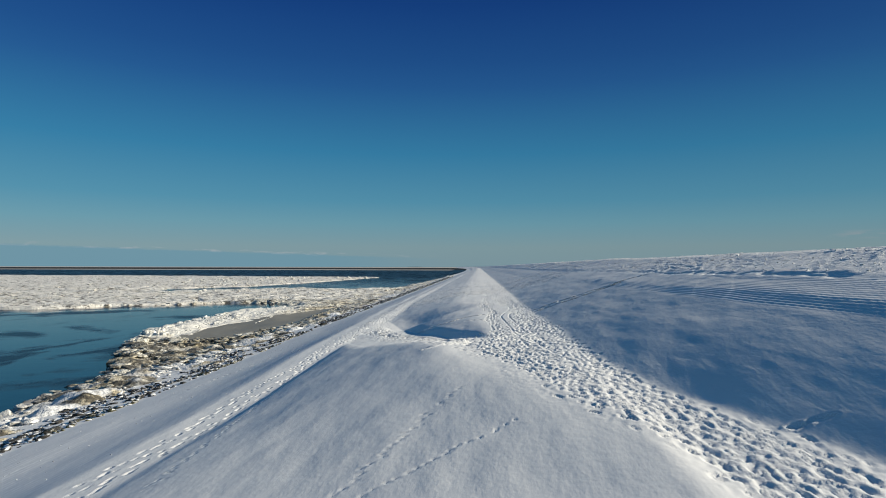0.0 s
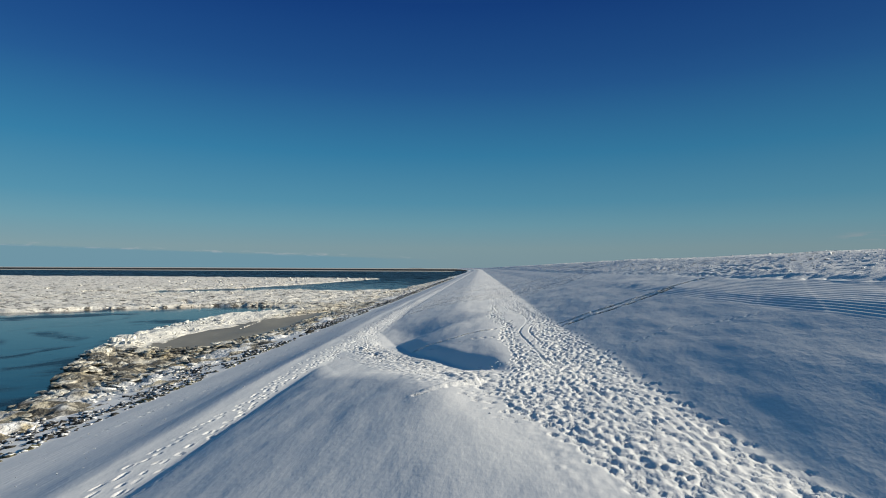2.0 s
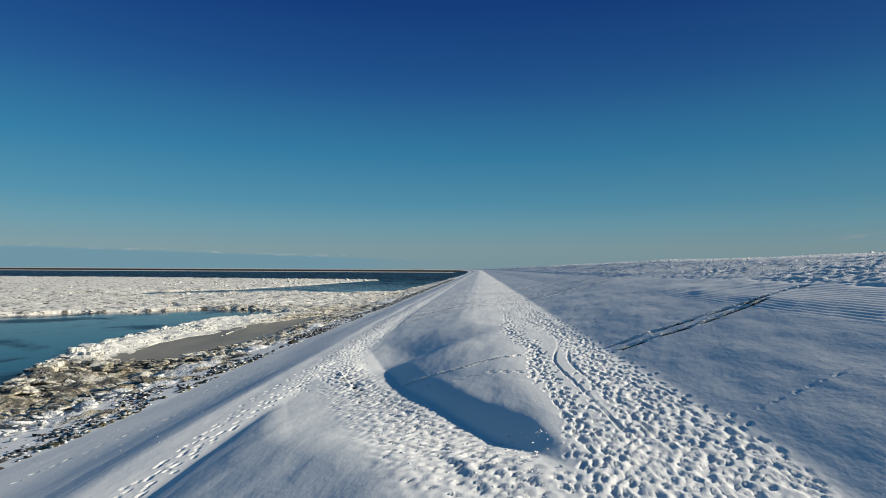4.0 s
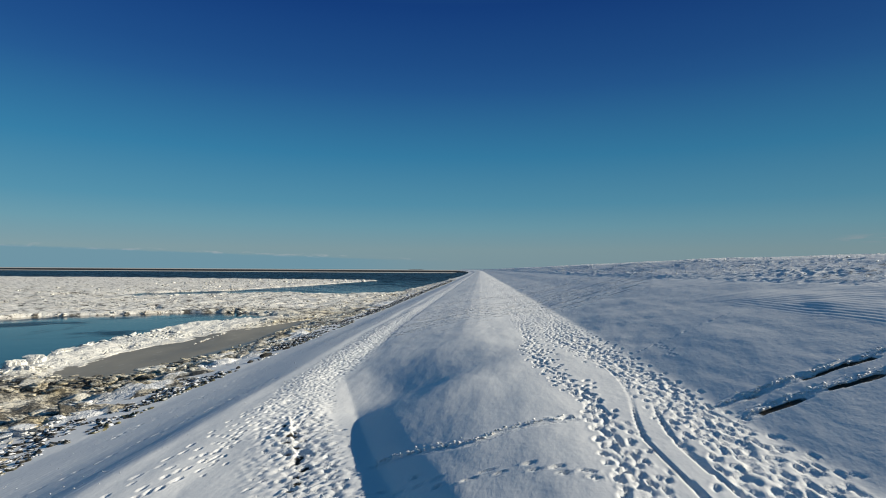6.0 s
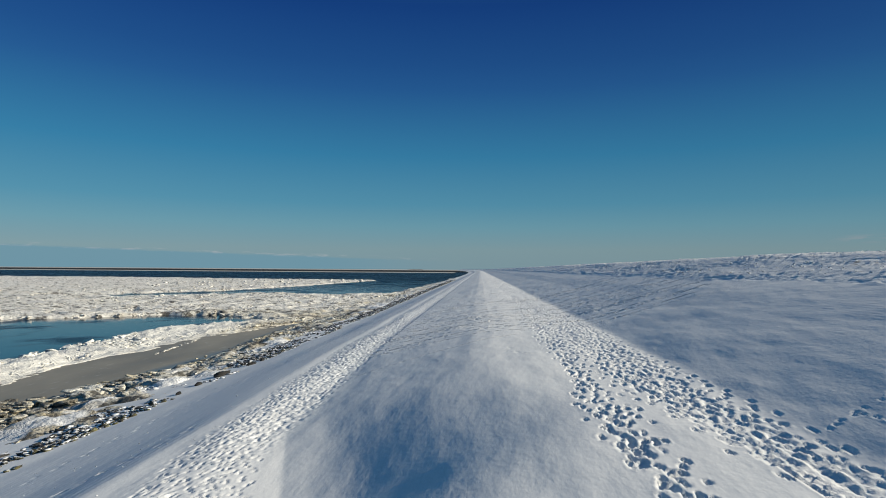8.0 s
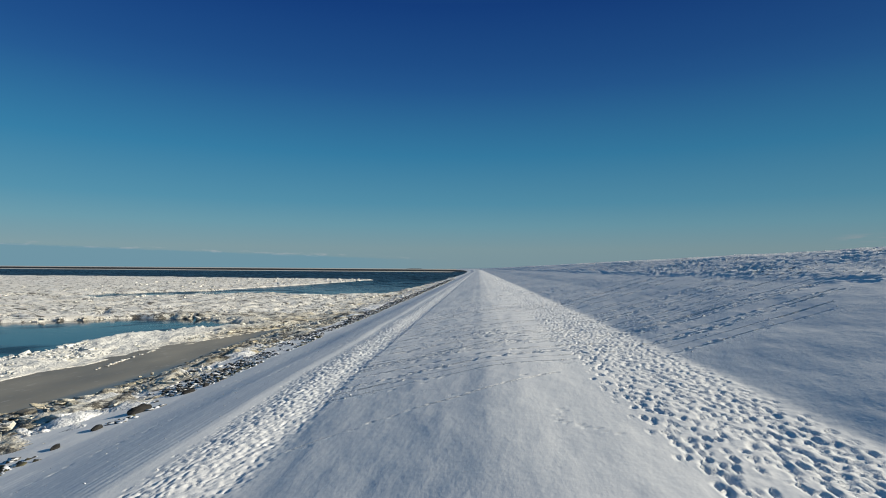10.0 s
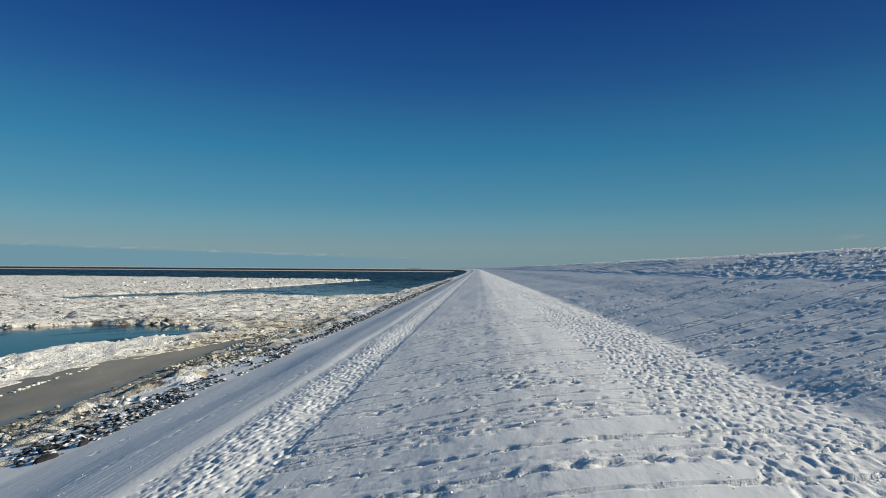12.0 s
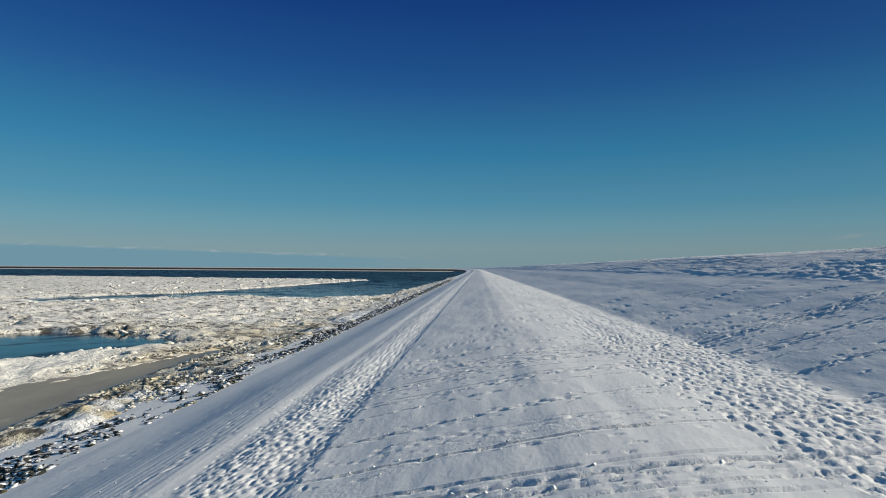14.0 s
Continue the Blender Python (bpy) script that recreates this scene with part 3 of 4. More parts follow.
        cx = rng.uniform(px[0], px[-1], count)
        CRUMBS.append(np.stack([cx, np.interp(cx, x, yy) + 0.08 + np.abs(rng.normal(0.0, 0.10, count)), rng.gamma(2.0, 0.010, count) + 0.012], 1))
    walker(((-1.6, 26.3), (-0.9, 26.3), (-0.5, 26.1), (0.0, 25.7), (0.4, 25.2)), 0.22, 0.05, seed=301)
    walker(((-3.0, 27.5), (-2.2, 27.3), (-1.6, 26.4)), 0.25, 0.05, seed=302)
    groove(((-5.8, 45.0), (-4.5, 45.5), (-3.5, 45.85), (-2.4, 46.1), (-0.4, 47.0)), 0.05, 0.04, 0.05, 0.3)
    walker(((-5.7, 45.1), (-4.5, 45.5), (-3.5, 45.9), (-0.4, 47.1)), 0.4, 0.04, seed=303)
    strong = [48.7, 49.4, 50.2, 51.2, 52.3, 53.0, 53.9, 55.4, 57.2, 59.2, 60.8, 63.1, 65.4, 67.2, 70.5, 74.0]
    for n, y in enumerate(strong + sorted(rng.uniform(47.5, 88, 40).tolist())):
        far, near = (rng.uniform(6.5, 9.5), -6.2) if n < len(strong) else (rng.uniform(4.5, 9.5), rng.uniform(-6.3, -4.0))
        x = np.arange(near, far, 0.5)
        yy = y + rng.normal(0.0, 0.05) * (x + 1) + 0.10 * vnoise(x / 2.5, np.full_like(x, n * 2.1), 12)
        depth = rng.uniform(0.10, 0.16) if n < len(strong) else rng.uniform(0.04, 0.09)
        groove(np.stack([x, yy], 1), depth, 0.042, 0.045, 0.2)
        if rng.uniform() < 0.75:
            chopped(x, yy, rng.uniform(0.08, 0.25), 0.028)
        if rng.uniform() < 0.35:
            groove(np.stack([x, yy + 0.33], 1), depth * 0.8, 0.04, 0.06, 0.12)
        # crumbs thrown up beside the run
        count = int(rng.integers(40, 160))
        cx = rng.uniform(near, far, count)
        thrown = np.abs(rng.normal(0.0, 0.14, count)) + 0.03
        CRUMBS.append(np.stack([cx, np.interp(cx, x, yy) + thrown * rng.choice([1, 1, 1, -1], count), rng.gamma(1.6, 0.009, count) + 0.010], 1))
        for k in range(int(rng.integers(0, 4))):
            walker(np.stack([x, yy + rng.normal(0, 0.3)], 1), 0.42, 0.032, seed=120 + n * 5 + k)
    # a churned patch among the runs
    for _ in range(40):
        stamp(rng.normal(-1.75, 0.4), rng.normal(56.4, 0.4), rng.uniform(0.8, 2.0), rng.uniform(0.05, 0.1), rng.uniform(0.03, 0.05), rng.uniform(0.02, 0.05), 0.4, 0.8)
    for x, y in ((-1.95, 56.35), (-1.7, 56.3), (-1.5, 56.45)):
        stamp(x, y, 1.5, 0.11, 0.06, 0.06, 0.3, 0.9, 0.8)
    # scuffs and short slides between the runs
    for _ in range(420):
        a = rng.uniform(-5.8, 7.5)
        stamp(a, 52 + 36 * rng.uniform() ** 1.2, 1.45 + rng.normal(0, 0.25), rng.uniform(0.05, 0.14), rng.uniform(0.025, 0.04), rng.uniform(0.015, 0.03), 0.3, 0.6)
    # curved sledge ruts on the upper path
    t = np.linspace(0, 1, 30)
    for off in (0.0, 0.36):
        ry = np.linspace(14.0, 38.5, 60)
        rx = np.interp(ry, [14, 17, 19.4, 22.5, 24.5, 26, 27.6, 28.8, 30.4, 32, 34, 36.3, 38.5], [1.7, 1.4, 1.28, 1.2, 1.12, 1.02, 1.08, 1.38, 1.62, 1.72, 1.66, 1.4, 1.2])
        rx = np.convolve(np.pad(rx, 2, mode="edge"), np.ones(5) / 5, mode="valid")
        groove(np.stack([rx + off, ry], 1), 0.055, 0.024, 0.045, 0.15)
        groove(np.array(((-7.25, 34.3), (-6.55, 33.4), (-6.0, 32.4), (-5.5, 31.45), (-4.8, 30.0), (-4.2, 28.4), (-3.4, 26.0))) + (1.2 * off, 0.0), 0.035, 0.024, 0.045, 0.15)
    # deep boot prints down to the soil beside the ramp, and a dragged board's mark
    walker(((-6.3, 32.6), (-5.7, 31.5), (-5.3, 30.4), (-4.6, 28.6), (-3.9, 27.0)), 0.42, 0.07, length=0.13, seed=310, soil=0.85, width=0.085)
    walker(((-6.0, 32.5), (-5.4, 31.4), (-5.0, 30.3), (-4.3, 28.6)), 0.5, 0.07, length=0.13, seed=311, soil=0.85, width=0.085)
    groove(((-7.6, 34.4), (-7.3, 34.7), (-6.9, 35.6)), -0.03, 0.04, 0.05, 0.0)
    walker(((-6.3, 29.6), (-6.8, 31.0), (-7.1, 32.6), (-7.1, 33.4)), 0.3, 0.05, seed=312)
    walker(((-6.6, 29.0), (-6.9, 31.0), (-7.3, 32.6)), 0.3, 0.05, seed=313)
    # small animals over the near bank
    for (ax, ay), (bx, by) in (((-1.83, 7.0), (0.66, 9.4)), ((-2.08, 7.0), (-0.36, 12.1)), ((-5.5, 9), (-6.9, 22)), ((3.3, 20.9), (5.0, 21.35)), ((2.75, 33.85), (5.8, 35.25)), ((3.3, 32.4), (3.4, 34.2)), ((4.9, 20.6), (6.2, 19.6)), ((-0.85, 43.9), (-0.8, 43.2)), ((-0.8, 43.2), (-0.1, 42.1))):
        count = int(math.hypot(bx - ax, by - ay) / 0.17)
        for k in range(count):
            q = k / count + rng.normal(0, 0.006)
            stamp(ax + (bx - ax) * q + rng.normal(0, 0.05), ay + (by - ay) * q, rng.uniform(-0.4, 0.4), 0.05, 0.03, 0.018, 0.3, 0.2)
    # a short dragged mark on the ramp's brow, and the scraped hole at the slope's foot
    groove([(-1.65, 17.35), (-1.2, 17.6), (-0.45, 18.05)], 0.08, 0.05, 0.05, 0.0)
    groove([(-1.70, 17.50), (-1.2, 17.78), (-0.3, 18.25)], -0.07, 0.07, 0.05, 0.0)
    stamp(-1.60, 17.36, 1.2, 0.12, 0.06, 0.05, 0.2, 0.9, 0.9)
    stamp(4.6, 8.0, 1.45, 0.18, 0.06, 0.03, 0.2)
    stamp(4.3, 8.0, 1.3, 0.12, 0.07, 0.05, 0.3)
    # a few people on the seaward slope
    for n, line in enumerate((((-8.8, 66), (-10.6, 58), (-12.4, 47), (-13.0, 36)), ((-9.2, 84), (-11.5, 70), (-13.2, 58)), ((-9.0, 41), (-11.0, 33), (-12.8, 24)), ((-9.4, 62), (-10.0, 72), (-9.2, 80)), ((-14.6, 66.3), (-12.4, 67.0), (-10.6, 67.2), (-8.7, 67.8)))):
        walker(line, 0.5, 0.034, length=0.12, seed=200 + n, width=0.045)


tread()
# beyond the fine mesh the trodden snow is carried by relief
far_y = smooth(72, 92, GY)
TX = GX - bend(GY)
TROD = np.maximum(TROD, far_y * (smooth(-8.4, -7.8, TX) * smooth(-5.8, -6.4, TX) + smooth(-0.2, 0.6, TX) * smooth(2.8, 2.2, TX) + 0.35 * smooth(-6, -5, TX) * smooth(0.5, -0.5, TX) * smooth(140, 100, GY)))
tuft_zone = smooth(8.5, 9.0, GX - foot(GY) + 2.6) * smooth(16, 14, GX)
TROD = np.maximum(TROD, 0.8 * tuft_zone)
# snow roughened all over where the sledges ran
TROD = np.maximum(TROD, smooth(43, 49, GY) * smooth(-6.8, -6.0, TX) * smooth(10.5, 8.0, TX) * (0.05 + 0.45 * smooth(0.0, 0.7, fbm(TX / 3.0, GY / 1.2, 3, 26))))
# grass blades that show through the snow
TROD = np.maximum(TROD, 1.6 * tuft_zone * smooth(0.40, 0.58, vnoise(GX / 0.13, GY / 0.22, 35)) * smooth(-0.1, 0.4, vnoise(GX / 1.2, GY / 3.0, 34)))


def ground_z(x, y):
    return Z[np.clip(np.searchsorted(ys, y), 0, len(ys) - 1), np.clip(np.searchsorted(xs, x), 0, len(xs) - 1)]


def build_ground():
    me_x = xs
    ob = sheet("ground", me_x, ys, Z, SNOW, None, TROD)
    co = np.empty(len(ob.data.vertices) * 3, np.float32)
    ob.data.vertices.foreach_get("co", co)
    co = co.reshape(-1, 3)
    co[:, 0] = GX.ravel()
    ob.data.vertices.foreach_set("co", co.ravel())
    ob.data.update()
    tagged(ob, "snow-covered sea dike with trodden paths and sledge tracks", "dike", kind="structure")


build_ground()


# ---------------------------------------------------------------- the sea and its ice
def flat_sheet(name, x0, x1, y0, y1, z, material, label, category):
    bm = bmesh.new()
    vs = [bm.verts.new(p) for p in ((x0, y0, z), (x1, y0, z), (x1, y1, z), (x0, y1, z))]
    bm.faces.new(vs)
    me = bpy.data.meshes.new(name)
    bm.to_mesh(me)
    bm.free()
    me.materials.append(material)
    return tagged(new(name, me), label, category, kind="structure")


flat_sheet("water", -4700, -12, -1500, 4900, 0.0, WATER, "cold dark blue sea water between the ice floes", "water")


def inside(a, b, v):
    """Signed distance-like value: positive between a and b."""
    return np.minimum(v - a, b - v)


def grey_value(x, y):
    near = np.interp(y, [54, 63, 77, 95, 103], [-25.5, -23.8, -24.3, -25.2, -25.0])
    far = np.interp(y, [54, 57, 67, 83, 95, 103], [-28, -31.5, -32.8, -31.2, -28.5, -25.4])
    return np.minimum(inside(far, near, x), inside(55, 101.5, y))


def ice_value(x, y):
    """Positive on ice, negative on open water, in about metres."""
    shore = x - np.interp(y, [0, 28, 34, 39, 44, 52, 60, 70, 87, 92, 98, 103, 106], [-23.2, -22.2, -23.5, -26, -28.8, -33, -35.8, -38, -39, -38, -35, -30, -25])
    shore = np.where(y > 106, -9, shore)
    mid_front = y - np.interp(x, [-300, -150, -76, -66, -58, -50, -40, -30, -24], [40, 62, 93, 102, 106, 113, 111, 108, 105])
    mid_back = np.interp(x, [-400, -125, -104, -90, -73, -60, -48, -27, -25], [170, 166, 162, 160, 181, 190, 180, 194, 300]) - y
    mid = np.minimum(mid_front, mid_back)
    edge = np.minimum(x + np.interp(y, [100, 190, 300, 420, 700], [30, 27, 25, 23, 20]), y - 100) * 0.8
    far_front = y - np.interp(x, [-400, -125, -104, -85, -77, -69], [150, 160, 176, 206, 262, 371])
    far_back = np.interp(x, [-420, -250, -69], [430, 425, 385]) - y
    floe = np.minimum(np.minimum(far_front, far_back), -68 - x)
    return np.maximum(np.maximum(shore, mid), np.maximum(edge, floe))


def beach(x):
    """How far the heaped ice is lifted by the rising shore."""
    return np.interp(x, [-25, -23, -21, -18.6, -17.4], [0, 0.12, 0.48, 0.86, 0.86])


def ice_height(x, y, rubble=1.0):
    lumps = fbm(x / 1.7, y / 1.7, 4, 71, 0.6)
    ridge = np.exp(-(ice_value(x, y) - 1.6) ** 2 / 2.2) * 0.18
    dirty = smooth(-40, -24, x) * smooth(120, 60, y)
    return 0.28 + ridge + rubble * (0.17 + 0.12 * dirty + 0.06 * smooth(105, 130, y)) * lumps + 0.10 * fbm(x / 9, y / 9, 2, 77) + beach(x)


def ice_sheet(name, ix, iy, material, label):
    gx, gy = np.meshgrid(ix, iy)
    v = ice_value(gx, gy) + 1.4 * fbm(gx / 6.0, gy / 6.0, 3, 61, 0.55) * np.clip(np.hypot(gx, gy) / 80, 0.6, 1.6)
    # leads and cracks inside the broken floe
    crack = np.abs(fbm(gx / 13, gy / 8, 3, 65)) - 0.06
    v = np.where((gy > 108) & (gx < -22), np.minimum(v, crack * 26), v)
    v = np.where(grey_value(gx, gy) > 0.5 + 0.5 * fbm(gx / 3, gy / 3, 3, 83), -1, v)
    low = 0.22 + 0.78 * smooth(0.4, -2.2, grey_value(gx, gy))
    z = np.where(v > 0, ice_height(gx, gy) * low * np.clip(v * 1.8, 0, 1) ** 0.5, -0.25)
    some = (v[:-1, :-1] > -0.8) | (v[1:, 1:] > -0.8) | (v[1:, :-1] > -0.8) | (v[:-1, 1:] > -0.8)
    return tagged(sheet(name, ix, iy, z, material, some), label, "sea ice", kind="structure")


near_x = np.arange(-48, -14.5, 0.2)
near_y = np.concatenate([np.arange(10, 60, 0.2), 60 + steps(0, 60, 0.2, 1.006)])
ice_sheet("shore_ice", near_x, near_y, SLUSH, "dirty cream rubble ice heaped along the shore")
far_x = np.concatenate([steps(-14, -430, 0.3, 1.012)[::-1]])
far_y2 = steps(near_y[-1] - 0.3, 470, 0.45, 1.012)
ice_sheet("floe_ice", far_x, far_y2, FLOE, "broad white field of frozen-together ice floes")
side_x = steps(-47.8, -430, 0.3, 1.02)[::-1]
side_y = np.arange(40, near_y[-1] + 0.3, 0.4)
ice_sheet("floe_ice_west", side_x, side_y, FLOE, "broad white field of frozen-together ice floes")

gxs, gys = np.arange(-36, -21, 0.4), np.arange(52, 105, 0.4)
GGX, GGY = np.meshgrid(gxs, gys)
gv = grey_value(GGX, GGY)
grey = sheet("grey_ice", gxs, gys, 0.05 + 0.015 * fbm(GGX / 3, GGY / 3, 2, 91), GREY, (gv > -0.6)[:-1, :-1], smooth(1.6, 0.3, gv + 0.9 * fbm(GGX / 4, GGY / 9, 2, 92)) * smooth(-28.5, -25.5, GGX))
tagged(grey, "smooth silty grey ice between white ridges", "sea ice", kind="structure")


# ---------------------------------------------------------------- far side of the sea
flat_sheet("mudflat", -4700, 400, 1480, 4850, 0.35, MUD, "dark tidal flat near the horizon", "mudflat")
flat_sheet("sandbar", -4700, -60, 1200, 1460, 0.12, SAND, "thin pale bar of snow at the edge of the flat", "sandbar")


def shore_bank(name, x0, x1, y, depth, height, material, label):
    """A long low bank across the horizon, rounded on top."""
    bm = bmesh.new()
    rows = [[bm.verts.new((x, y + depth * a, 0.3 + height * b)) for a, b in ((0.0, 0.0), (0.25, 0.8), (0.5, 1.0), (1.0, 0.0))] for x in np.linspace(x0, x1, 60)]
    for p, q in zip(rows, rows[1:]):
        for i in range(3):
            bm.faces.new((p[i], q[i], q[i + 1], p[i + 1]))
    me = bpy.data.meshes.new(name)
    bm.to_mesh(me)
    bm.free()
    me.materials.append(material)
    tagged(new(name, me), label, "shore", kind="structure")


shore_bank("far_snow_bar", -4700, 300, 3700, 90, 4.6, SAND, "thin pale snowed shore at the horizon")


def far_coast():
    xx = np.arange(-4600, -400, 12.0)
    h = 1.2 + 5.0 * smooth(0.1, 0.8, fbm(xx / 260, xx * 0, 3, 5)) + 2.5 * smooth(0.2, 0.8, vnoise(xx / 40, xx * 0, 9)) * smooth(-1200, -3000, xx)
    bm = bmesh.new()
    rows = []
    for y, k in ((4820, 0.0), (4835, 1.0), (4850, 0.0)):
        rows.append([bm.verts.new((x, y, 0.9 + k * v)) for x, v in zip(xx, h)])
    for a, b in zip(rows, rows[1:]):
        for i in range(len(xx) - 1):
            bm.faces.new((a[i], a[i + 1], b[i + 1], b[i]))
    me = bpy.data.meshes.new("far_coast")
    bm.to_mesh(me)
    bm.free()
    me.materials.append(COAST)
    tagged(new("far_coast", me), "low dark line of far wooded coast", "coast", kind="stuff")


far_coast()


# ---------------------------------------------------------------- stones and ice blocks
def lump_mesh(name, seed, material, blocky):
    """An irregular broken block of about one metre."""
    r = random.Random(seed)
    bm = bmesh.new()
    if blocky:
        bmesh.ops.create_cube(bm, size=1.0)
        for v in bm.verts:
            v.co += Vector((r.uniform(-0.26, 0.26), r.uniform(-0.26, 0.26), r.uniform(-0.22, 0.22)))
        for face in bm.faces[:2]:
            bmesh.ops.poke(bm, faces=[face], offset=r.uniform(0.02, 0.16))
    else:
        bmesh.ops.create_icosphere(bm, subdivisions=1, radius=0.5)
        for v in bm.verts:
            v.co *= r.uniform(0.75, 1.2)
    me = bpy.data.meshes.new(name)
    bm.to_mesh(me)
    bm.free()
    me.materials.append(material)
    return me


ROCKS = [lump_mesh("stone", 100 + i, STONE, i % 2 == 0) for i in range(6)]
BLOCKS = [lump_mesh("ice_block", 200 + i, RUBBLE, i % 4 != 3) for i in range(7)]


def joined(name, meshes, places, material, parent, label):
    """Many small pieces as one mesh; places: rows of x, y, z, three sizes, turn, tilt and which mesh."""
    cos, tris, base = [], [], 0
    bank = []
    for me in meshes:
        c = np.array([v.co for v in me.vertices])
        me.calc_loop_triangles()
        bank.append((c, np.array([t.vertices for t in me.loop_triangles])))
    for x, y, z, sx, sy, sz, turn, tilt, which in places:
        c, f = bank[int(which)]
        rot = np.array(Euler((tilt, tilt * 0.6, turn)).to_matrix())
        cos.append((c * (sx, sy, sz)) @ rot.T + (x, y, z))
        tris.append(f + base)
        base += len(c)
    co, tr = np.concatenate(cos).astype(np.float32), np.concatenate(tris).astype(np.int32)
    me = bpy.data.meshes.new(name)
    me.vertices.add(len(co))
    me.vertices.foreach_set("co", co.ravel())
    me.loops.add(tr.size)
    me.loops.foreach_set("vertex_index", tr.ravel())
    me.polygons.add(len(tr))
    me.polygons.foreach_set("loop_start", np.arange(0, tr.size, 3, dtype=np.int32))
    me.update(calc_edges=True)
    me.materials.append(material)
    ob = new(name, me)
    ob.parent = parent
    return tagged(ob, label, kind="stuff")


def pieces(name, meshes, places, parent):
    for x, y, z, sx, sy, sz, turn, tilt, which in places:
        ob = new(name, meshes[int(which)])
        ob.parent = parent
        ob.matrix_basis = Matrix.LocRotScale((x, y, z), Euler((tilt, tilt * 0.6, turn)), (sx, sy, sz))


def riprap():
    root = tagged(new("stone_revetment"), "band of dark basalt stones half buried in snow at the dike's foot", "stones", kind="structure")
    r = np.random.default_rng(5)
    rows = []
    y = 12.0
    while y < 330:
        size = 1.0 if y < 110 else 1.0 + (y - 110) / 110
        # snow hides the stones along some stretches
        for _ in range(24):
            x = r.uniform(-18.4, -14.8)
            bare = 0.8 * float(fbm(np.array(x / 1.6), np.array(y / 3.6), 2, 44)) + 0.7 * float(vnoise(np.array(x / 0.55), np.array(y / 0.8), 46)) + 0.10 - 0.5 * abs((x + 16.0) / 2.0) ** 2
            if bare - 0.9 * float(smooth(49, 51, y) * smooth(60, 58, y)) < -0.25:
                continue
            s = r.uniform(0.11, 0.30) * size
            z = float(dike_form(np.array(x), np.array(y)))
            rows.append((x, y + r.uniform(-0.25, 0.25), z - 0.06 * s, s, s * r.uniform(0.7, 1.2), s * r.uniform(0.35, 0.6), r.uniform(0, 6.28), r.normal(0, 0.2), r.integers(6)))
        y += 0.34 * size
    close = [p for p in rows if 20 < p[1] < 75]
    pick = set(range(0, len(close), max(1, len(close) // 280)))
    chosen = [p for i, p in enumerate(close) if i in pick][:290]
    ids = {id(p) for p in chosen}
    joined("stones", ROCKS, [p for p in rows if id(p) not in ids], STONE, root, "heap of dark basalt stones")
    pieces("stone", ROCKS, chosen, root)


def plate_mesh(seed, n=26):
    """A broken plate of ice about one metre across, with a worn uneven outline and a crumbled rim."""
    r = random.Random(seed)
    bm = bmesh.new()
    wide = [0.5 * (1 + 0.22 * math.sin(2 * i * math.tau / n + seed) + 0.12 * math.sin(5 * i * math.tau / n + 2 * seed)) + r.uniform(-0.05, 0.05) for i in range(n)]
    rings = []
    for grow, z in ((0.78, -0.5), (1.0, -0.3), (1.04, 0.05), (0.95, 0.36), (0.72, 0.46), (0.36, 0.40)):
        rings.append([bm.verts.new((grow * w * math.cos(i * math.tau / n) + r.uniform(-0.03, 0.03), grow * w * math.sin(i * math.tau / n) + r.uniform(-0.03, 0.03), z + r.uniform(-0.1, 0.1))) for i, w in enumerate(wide)])
    for a, b in zip(rings, rings[1:]):
        for i in range(n):
            bm.faces.new((a[i], a[(i + 1) % n], b[(i + 1) % n], b[i]))
    bm.faces.new(rings[-1])
    bm.faces.new(rings[0][::-1])
    me = bpy.data.meshes.new("ice_plate")
    bm.to_mesh(me)
    bm.free()
    me.materials.append(RUBBLE)
    return me


PLATES = [plate_mesh(400 + i) for i in range(5)]


def scatter(r, count, x0, x1, y0, y1, bias, low, spread, flat, want):
    """Blocks on the ice, thicker along its edges and in heaps."""
    y = y0 + (y1 - y0) * r.uniform(size=count) ** bias
    x = r.uniform(x0, x1, count)
    v = ice_value(x, y)
    edge = np.exp(-np.clip(v, 0, None) / 1.6)
    heap = fbm(x / 4.0, y / 6.0, 2, 93)
    ok = (v > -0.2) & (grey_value(x, y) < -0.2) & (r.uniform(size=count) < want + 0.5 * edge + 0.45 * heap)
    x, y, edge = x[ok], y[ok], edge[ok]
    n = len(x)
    s = low + r.gamma(1.6, spread, n) + 0.5 * edge * r.uniform(size=n) ** 4
    s = np.minimum(s, 1.1) * (1 + np.clip(y - 60, 0, None) / 260)
    return np.stack([x, y, 0.26 + 0.10 * s + beach(x), s, s * r.uniform(0.5, 1.2, n), s * r.uniform(0.25, 0.6, n) * flat, r.uniform(0, 6.28, n), r.normal(0, 0.28, n), r.integers(0, 7, n)], 1)


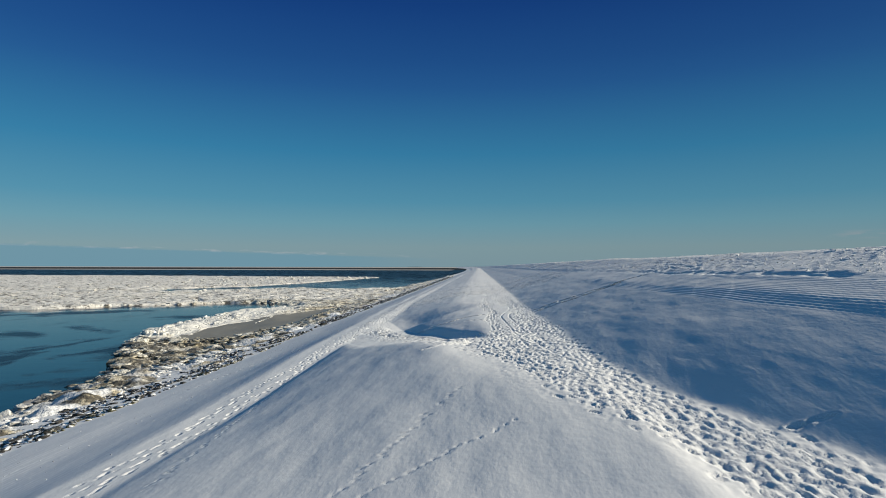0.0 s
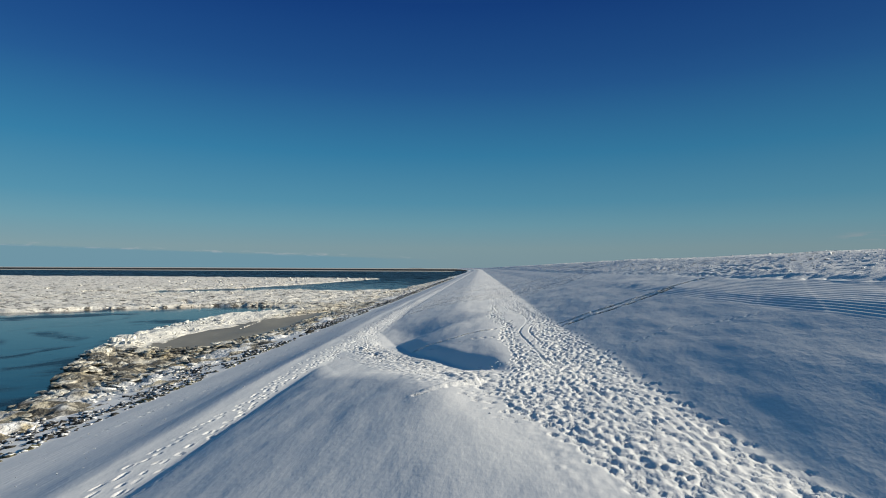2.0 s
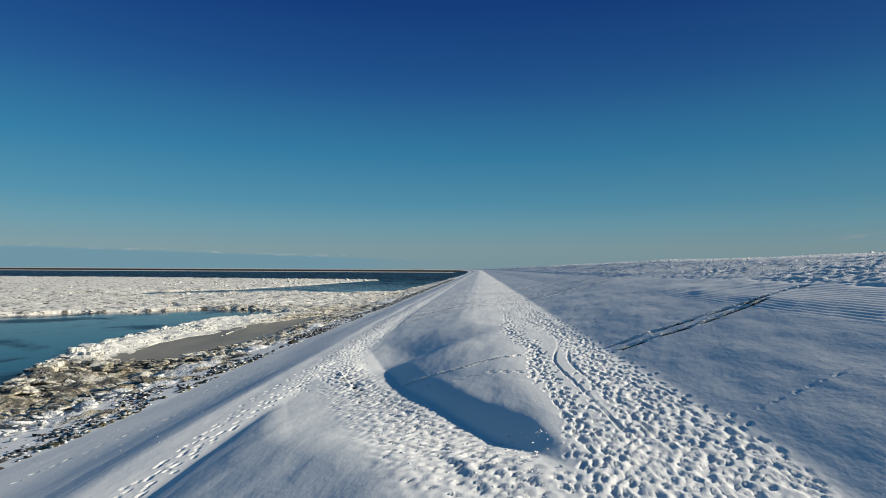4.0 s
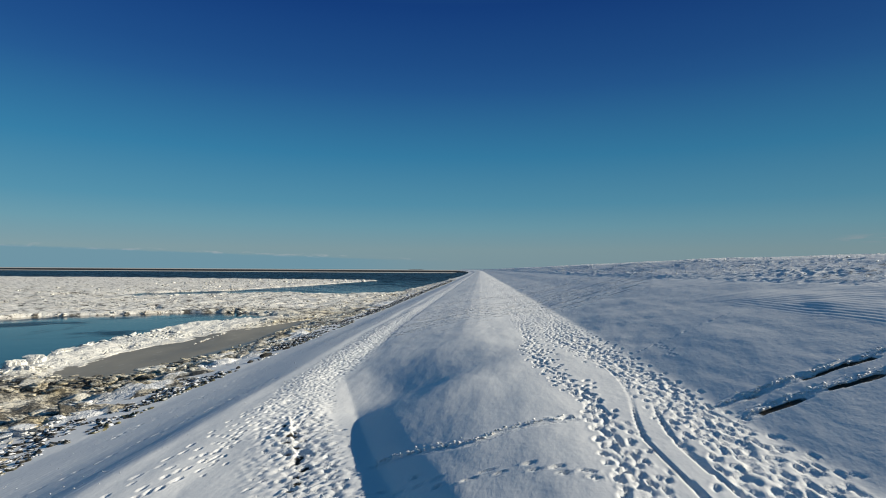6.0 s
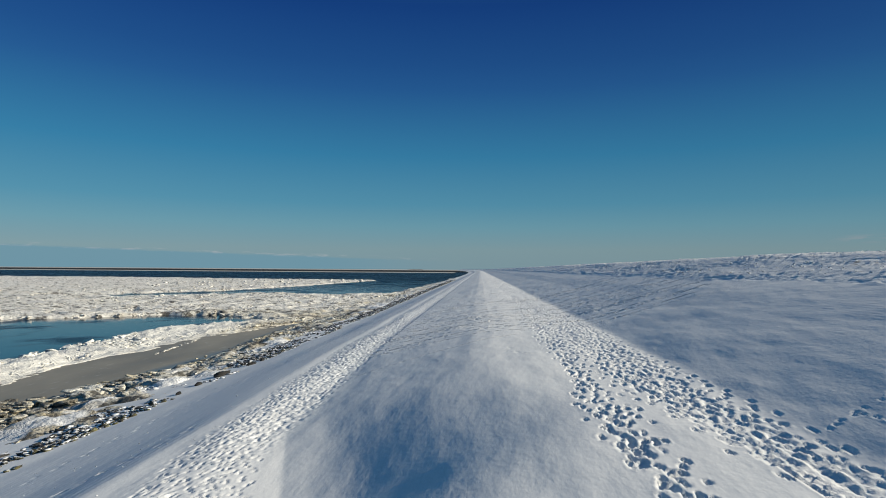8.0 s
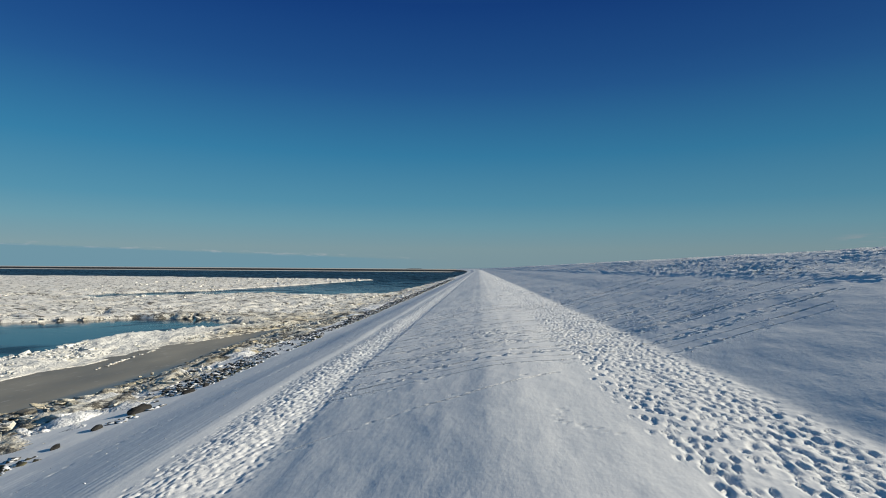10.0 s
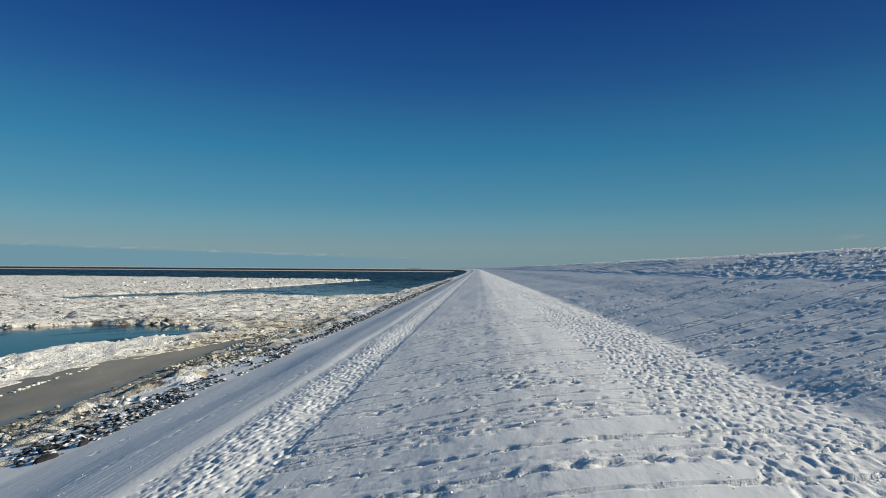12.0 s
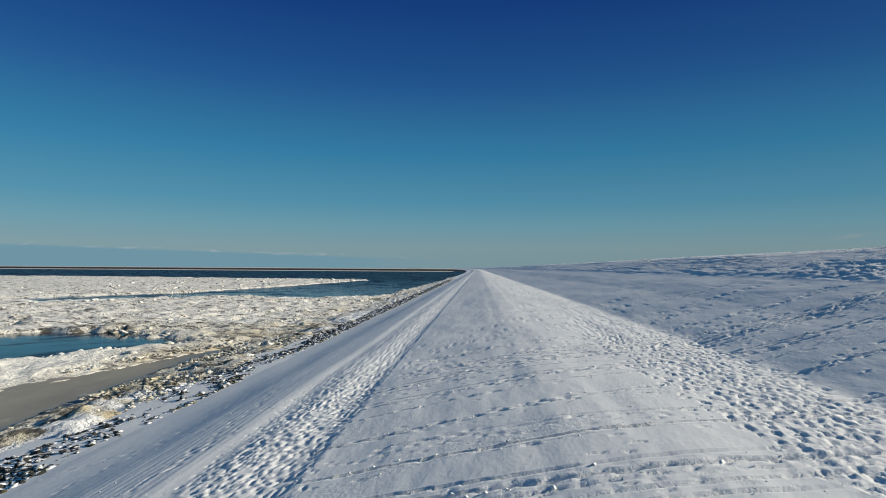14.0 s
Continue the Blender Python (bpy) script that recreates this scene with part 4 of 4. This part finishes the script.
def rubble():
    root = tagged(new("ice_rubble"), "heaped dirty blocks of broken sea ice on the shore", "ice blocks", kind="structure")
    r = np.random.default_rng(9)
    near = scatter(r, 34000, -41, -17.0, 13, 106, 1.25, 0.07, 0.075, 0.65, 0.30)
    order = np.argsort(-near[:, 3] * ((near[:, 1] > 24) & (near[:, 1] < 95)))
    near = near[order]
    pieces("ice_block", BLOCKS, near[:280].tolist(), root)
    joined("ice_blocks", BLOCKS, near[280:].tolist(), RUBBLE, root, "small broken ice blocks")
    far = np.concatenate([scatter(r, 20000, -130, -18, 100, 215, 1.0, 0.06, 0.07, 0.6, 0.2), scatter(r, 9000, -150, -60, 160, 400, 1.0, 0.1, 0.14, 0.8, -0.05)])
    # flat plates frozen into the shore ice
    loose = scatter(r, 4200, -38, -18.5, 16, 62, 1.0, 0.25, 0.2, 0.36, 0.2)
    loose[:, 2] += 0.10 + 0.06 * loose[:, 3]
    loose[:, 7] *= 0.5
    loose[:, 8] %= 5
    joined("ice_plates", [plate_mesh(500 + i, 9) for i in range(5)], loose[:900].tolist(), RUBBLE, root, "flat cream plates of broken ice")
    field = tagged(new("floe_rubble"), "broken white plates strewn over the frozen floes", "ice blocks", kind="structure")
    trail = r.uniform(size=30)
    line = np.stack([-29.3 - 1.3 * trail + r.normal(0, 0.08, 30), 73 + 10 * trail, 0.06 + 0 * trail, *(r.uniform(0.10, 0.3, (2, 30))), r.uniform(0.06, 0.14, 30), r.uniform(0, 6.28, 30), 0 * trail, r.integers(0, 7, 30)], 1)
    far = np.concatenate([far, line])
    joined("floe_blocks", BLOCKS, far.tolist(), FLOE, field, "small broken white ice plates")


def boulders():
    """Large dark stones that stand out of the drifted snow."""
    r = random.Random(31)
    for n, (x, y, size) in enumerate(((-15.4, 55.7, 1.05), (-15.5, 53.4, 0.62), (-15.1, 58.9, 0.75), (-15.3, 51.2, 0.5), (-15.0, 60.3, 0.6), (-16.2, 57.2, 0.45))):
        bm = bmesh.new()
        bmesh.ops.create_icosphere(bm, subdivisions=2, radius=0.5)
        for v in bm.verts:
            v.co *= 0.85 + 0.35 * noise.noise(v.co * 2.3 + Vector((n * 5.1, 0, 0)))
            v.co.z *= 0.6
        me = bpy.data.meshes.new("boulder")
        bm.to_mesh(me)
        bm.free()
        me.materials.append(BARE)
        ob = new("boulder", me)
        ob.matrix_basis = Matrix.LocRotScale((x, y, float(dike_form(np.array(x), np.array(y))) + 0.10 * size), Euler((0.1, r.uniform(-0.2, 0.2), r.uniform(-0.5, 0.5))), (size * 0.55, size * 1.1, size * 0.6))
        tagged(ob, "large dark basalt boulder standing out of drifted snow", "boulder", "boulders at the dike's foot")


def slabs():
    """Broad plates of ice pushed up along the edge of the open pool."""
    r = np.random.default_rng(17)
    made = 0
    while made < 16:
        y = r.uniform(26, 66)
        x = r.uniform(-37, -22)
        v = float(ice_value(np.array(x), np.array(y)))
        if not 0.1 < v < 2.0:
            continue
        size = r.uniform(0.8, 1.7)
        ob = new("ice_plate", PLATES[made % len(PLATES)])
        ob.matrix_basis = Matrix.LocRotScale((x, y, 0.36 + 0.10 * size), Euler((r.normal(0, 0.12), r.normal(0, 0.12), r.uniform(0, 6.28))), (size, size * r.uniform(0.6, 0.9), size * r.uniform(0.28, 0.42)))
        tagged(ob, "thick cream plate of sea ice lying at the water's edge", "ice plate", "ice plates along the pool")
        made += 1


riprap()
rubble()
boulders()
slabs()


def crumb_mesh(seed):
    r = random.Random(seed)
    bm = bmesh.new()
    bmesh.ops.create_icosphere(bm, subdivisions=1, radius=0.5)
    keep = [v for v in bm.verts]
    for v in keep:
        v.co *= r.uniform(0.7, 1.3)
    bmesh.ops.dissolve_verts(bm, verts=keep[::3])
    bmesh.ops.triangulate(bm, faces=bm.faces[:])
    me = bpy.data.meshes.new("snow_crumb")
    bm.to_mesh(me)
    bm.free()
    return me


def snow_crumbs():
    """Loose lumps kicked up on the paths, beside the sledge runs and among the tussocks."""
    r = np.random.default_rng(21)

    def strewn(count, x0, x1, y0, y1, low, spread):
        y = y0 + (y1 - y0) * r.uniform(size=count)
        return np.stack([r.uniform(x0, x1, count), y, low + r.gamma(2.0, spread, count)], 1)

    flecks = strewn(1500, -14.2, -8.8, 12, 100, 0.008, 0.005)
    flecks[:, 0] = np.round(flecks[:, 0] / 0.8) * 0.8 + 0.012 * flecks[:, 1] + r.normal(0, 0.05, 1500)
    rows = CRUMBS + [flecks, strewn(4500, 9.3, 13.6, 14, 120, 0.02, 0.014)]
    l, off = r.uniform(0, RAMP_L, 900), r.uniform(-0.6, 0.9, 900)
    rows.append(np.stack([RAMP_A[0] + l * RAMP_D[0] + off * RAMP_N[0], RAMP_A[1] + l * RAMP_D[1] + off * RAMP_N[1], 0.010 + r.gamma(2.0, 0.006, 900)], 1))
    rows.append(np.stack([r.normal(-0.3, 0.45, 60), r.normal(20.6, 0.6, 60), r.uniform(0.02, 0.06, 60)], 1))
    p = np.concatenate(rows)
    n = len(p)
    size = p[:, 2]
    z = ground_z(p[:, 0], p[:, 1])
    places = np.stack([p[:, 0], p[:, 1], z + 0.05 * size, size * r.uniform(0.8, 1.6, n), size * r.uniform(0.8, 1.6, n), size * r.uniform(0.4, 0.7, n), r.uniform(0, 6.28, n), r.normal(0, 0.3, n), r.integers(0, 4, n)], 1)
    joined("snow_crumbs", [crumb_mesh(300 + i) for i in range(4)], places.tolist(), SNOW, None, "loose crumbs of snow strewn beside tracks")


snow_crumbs()
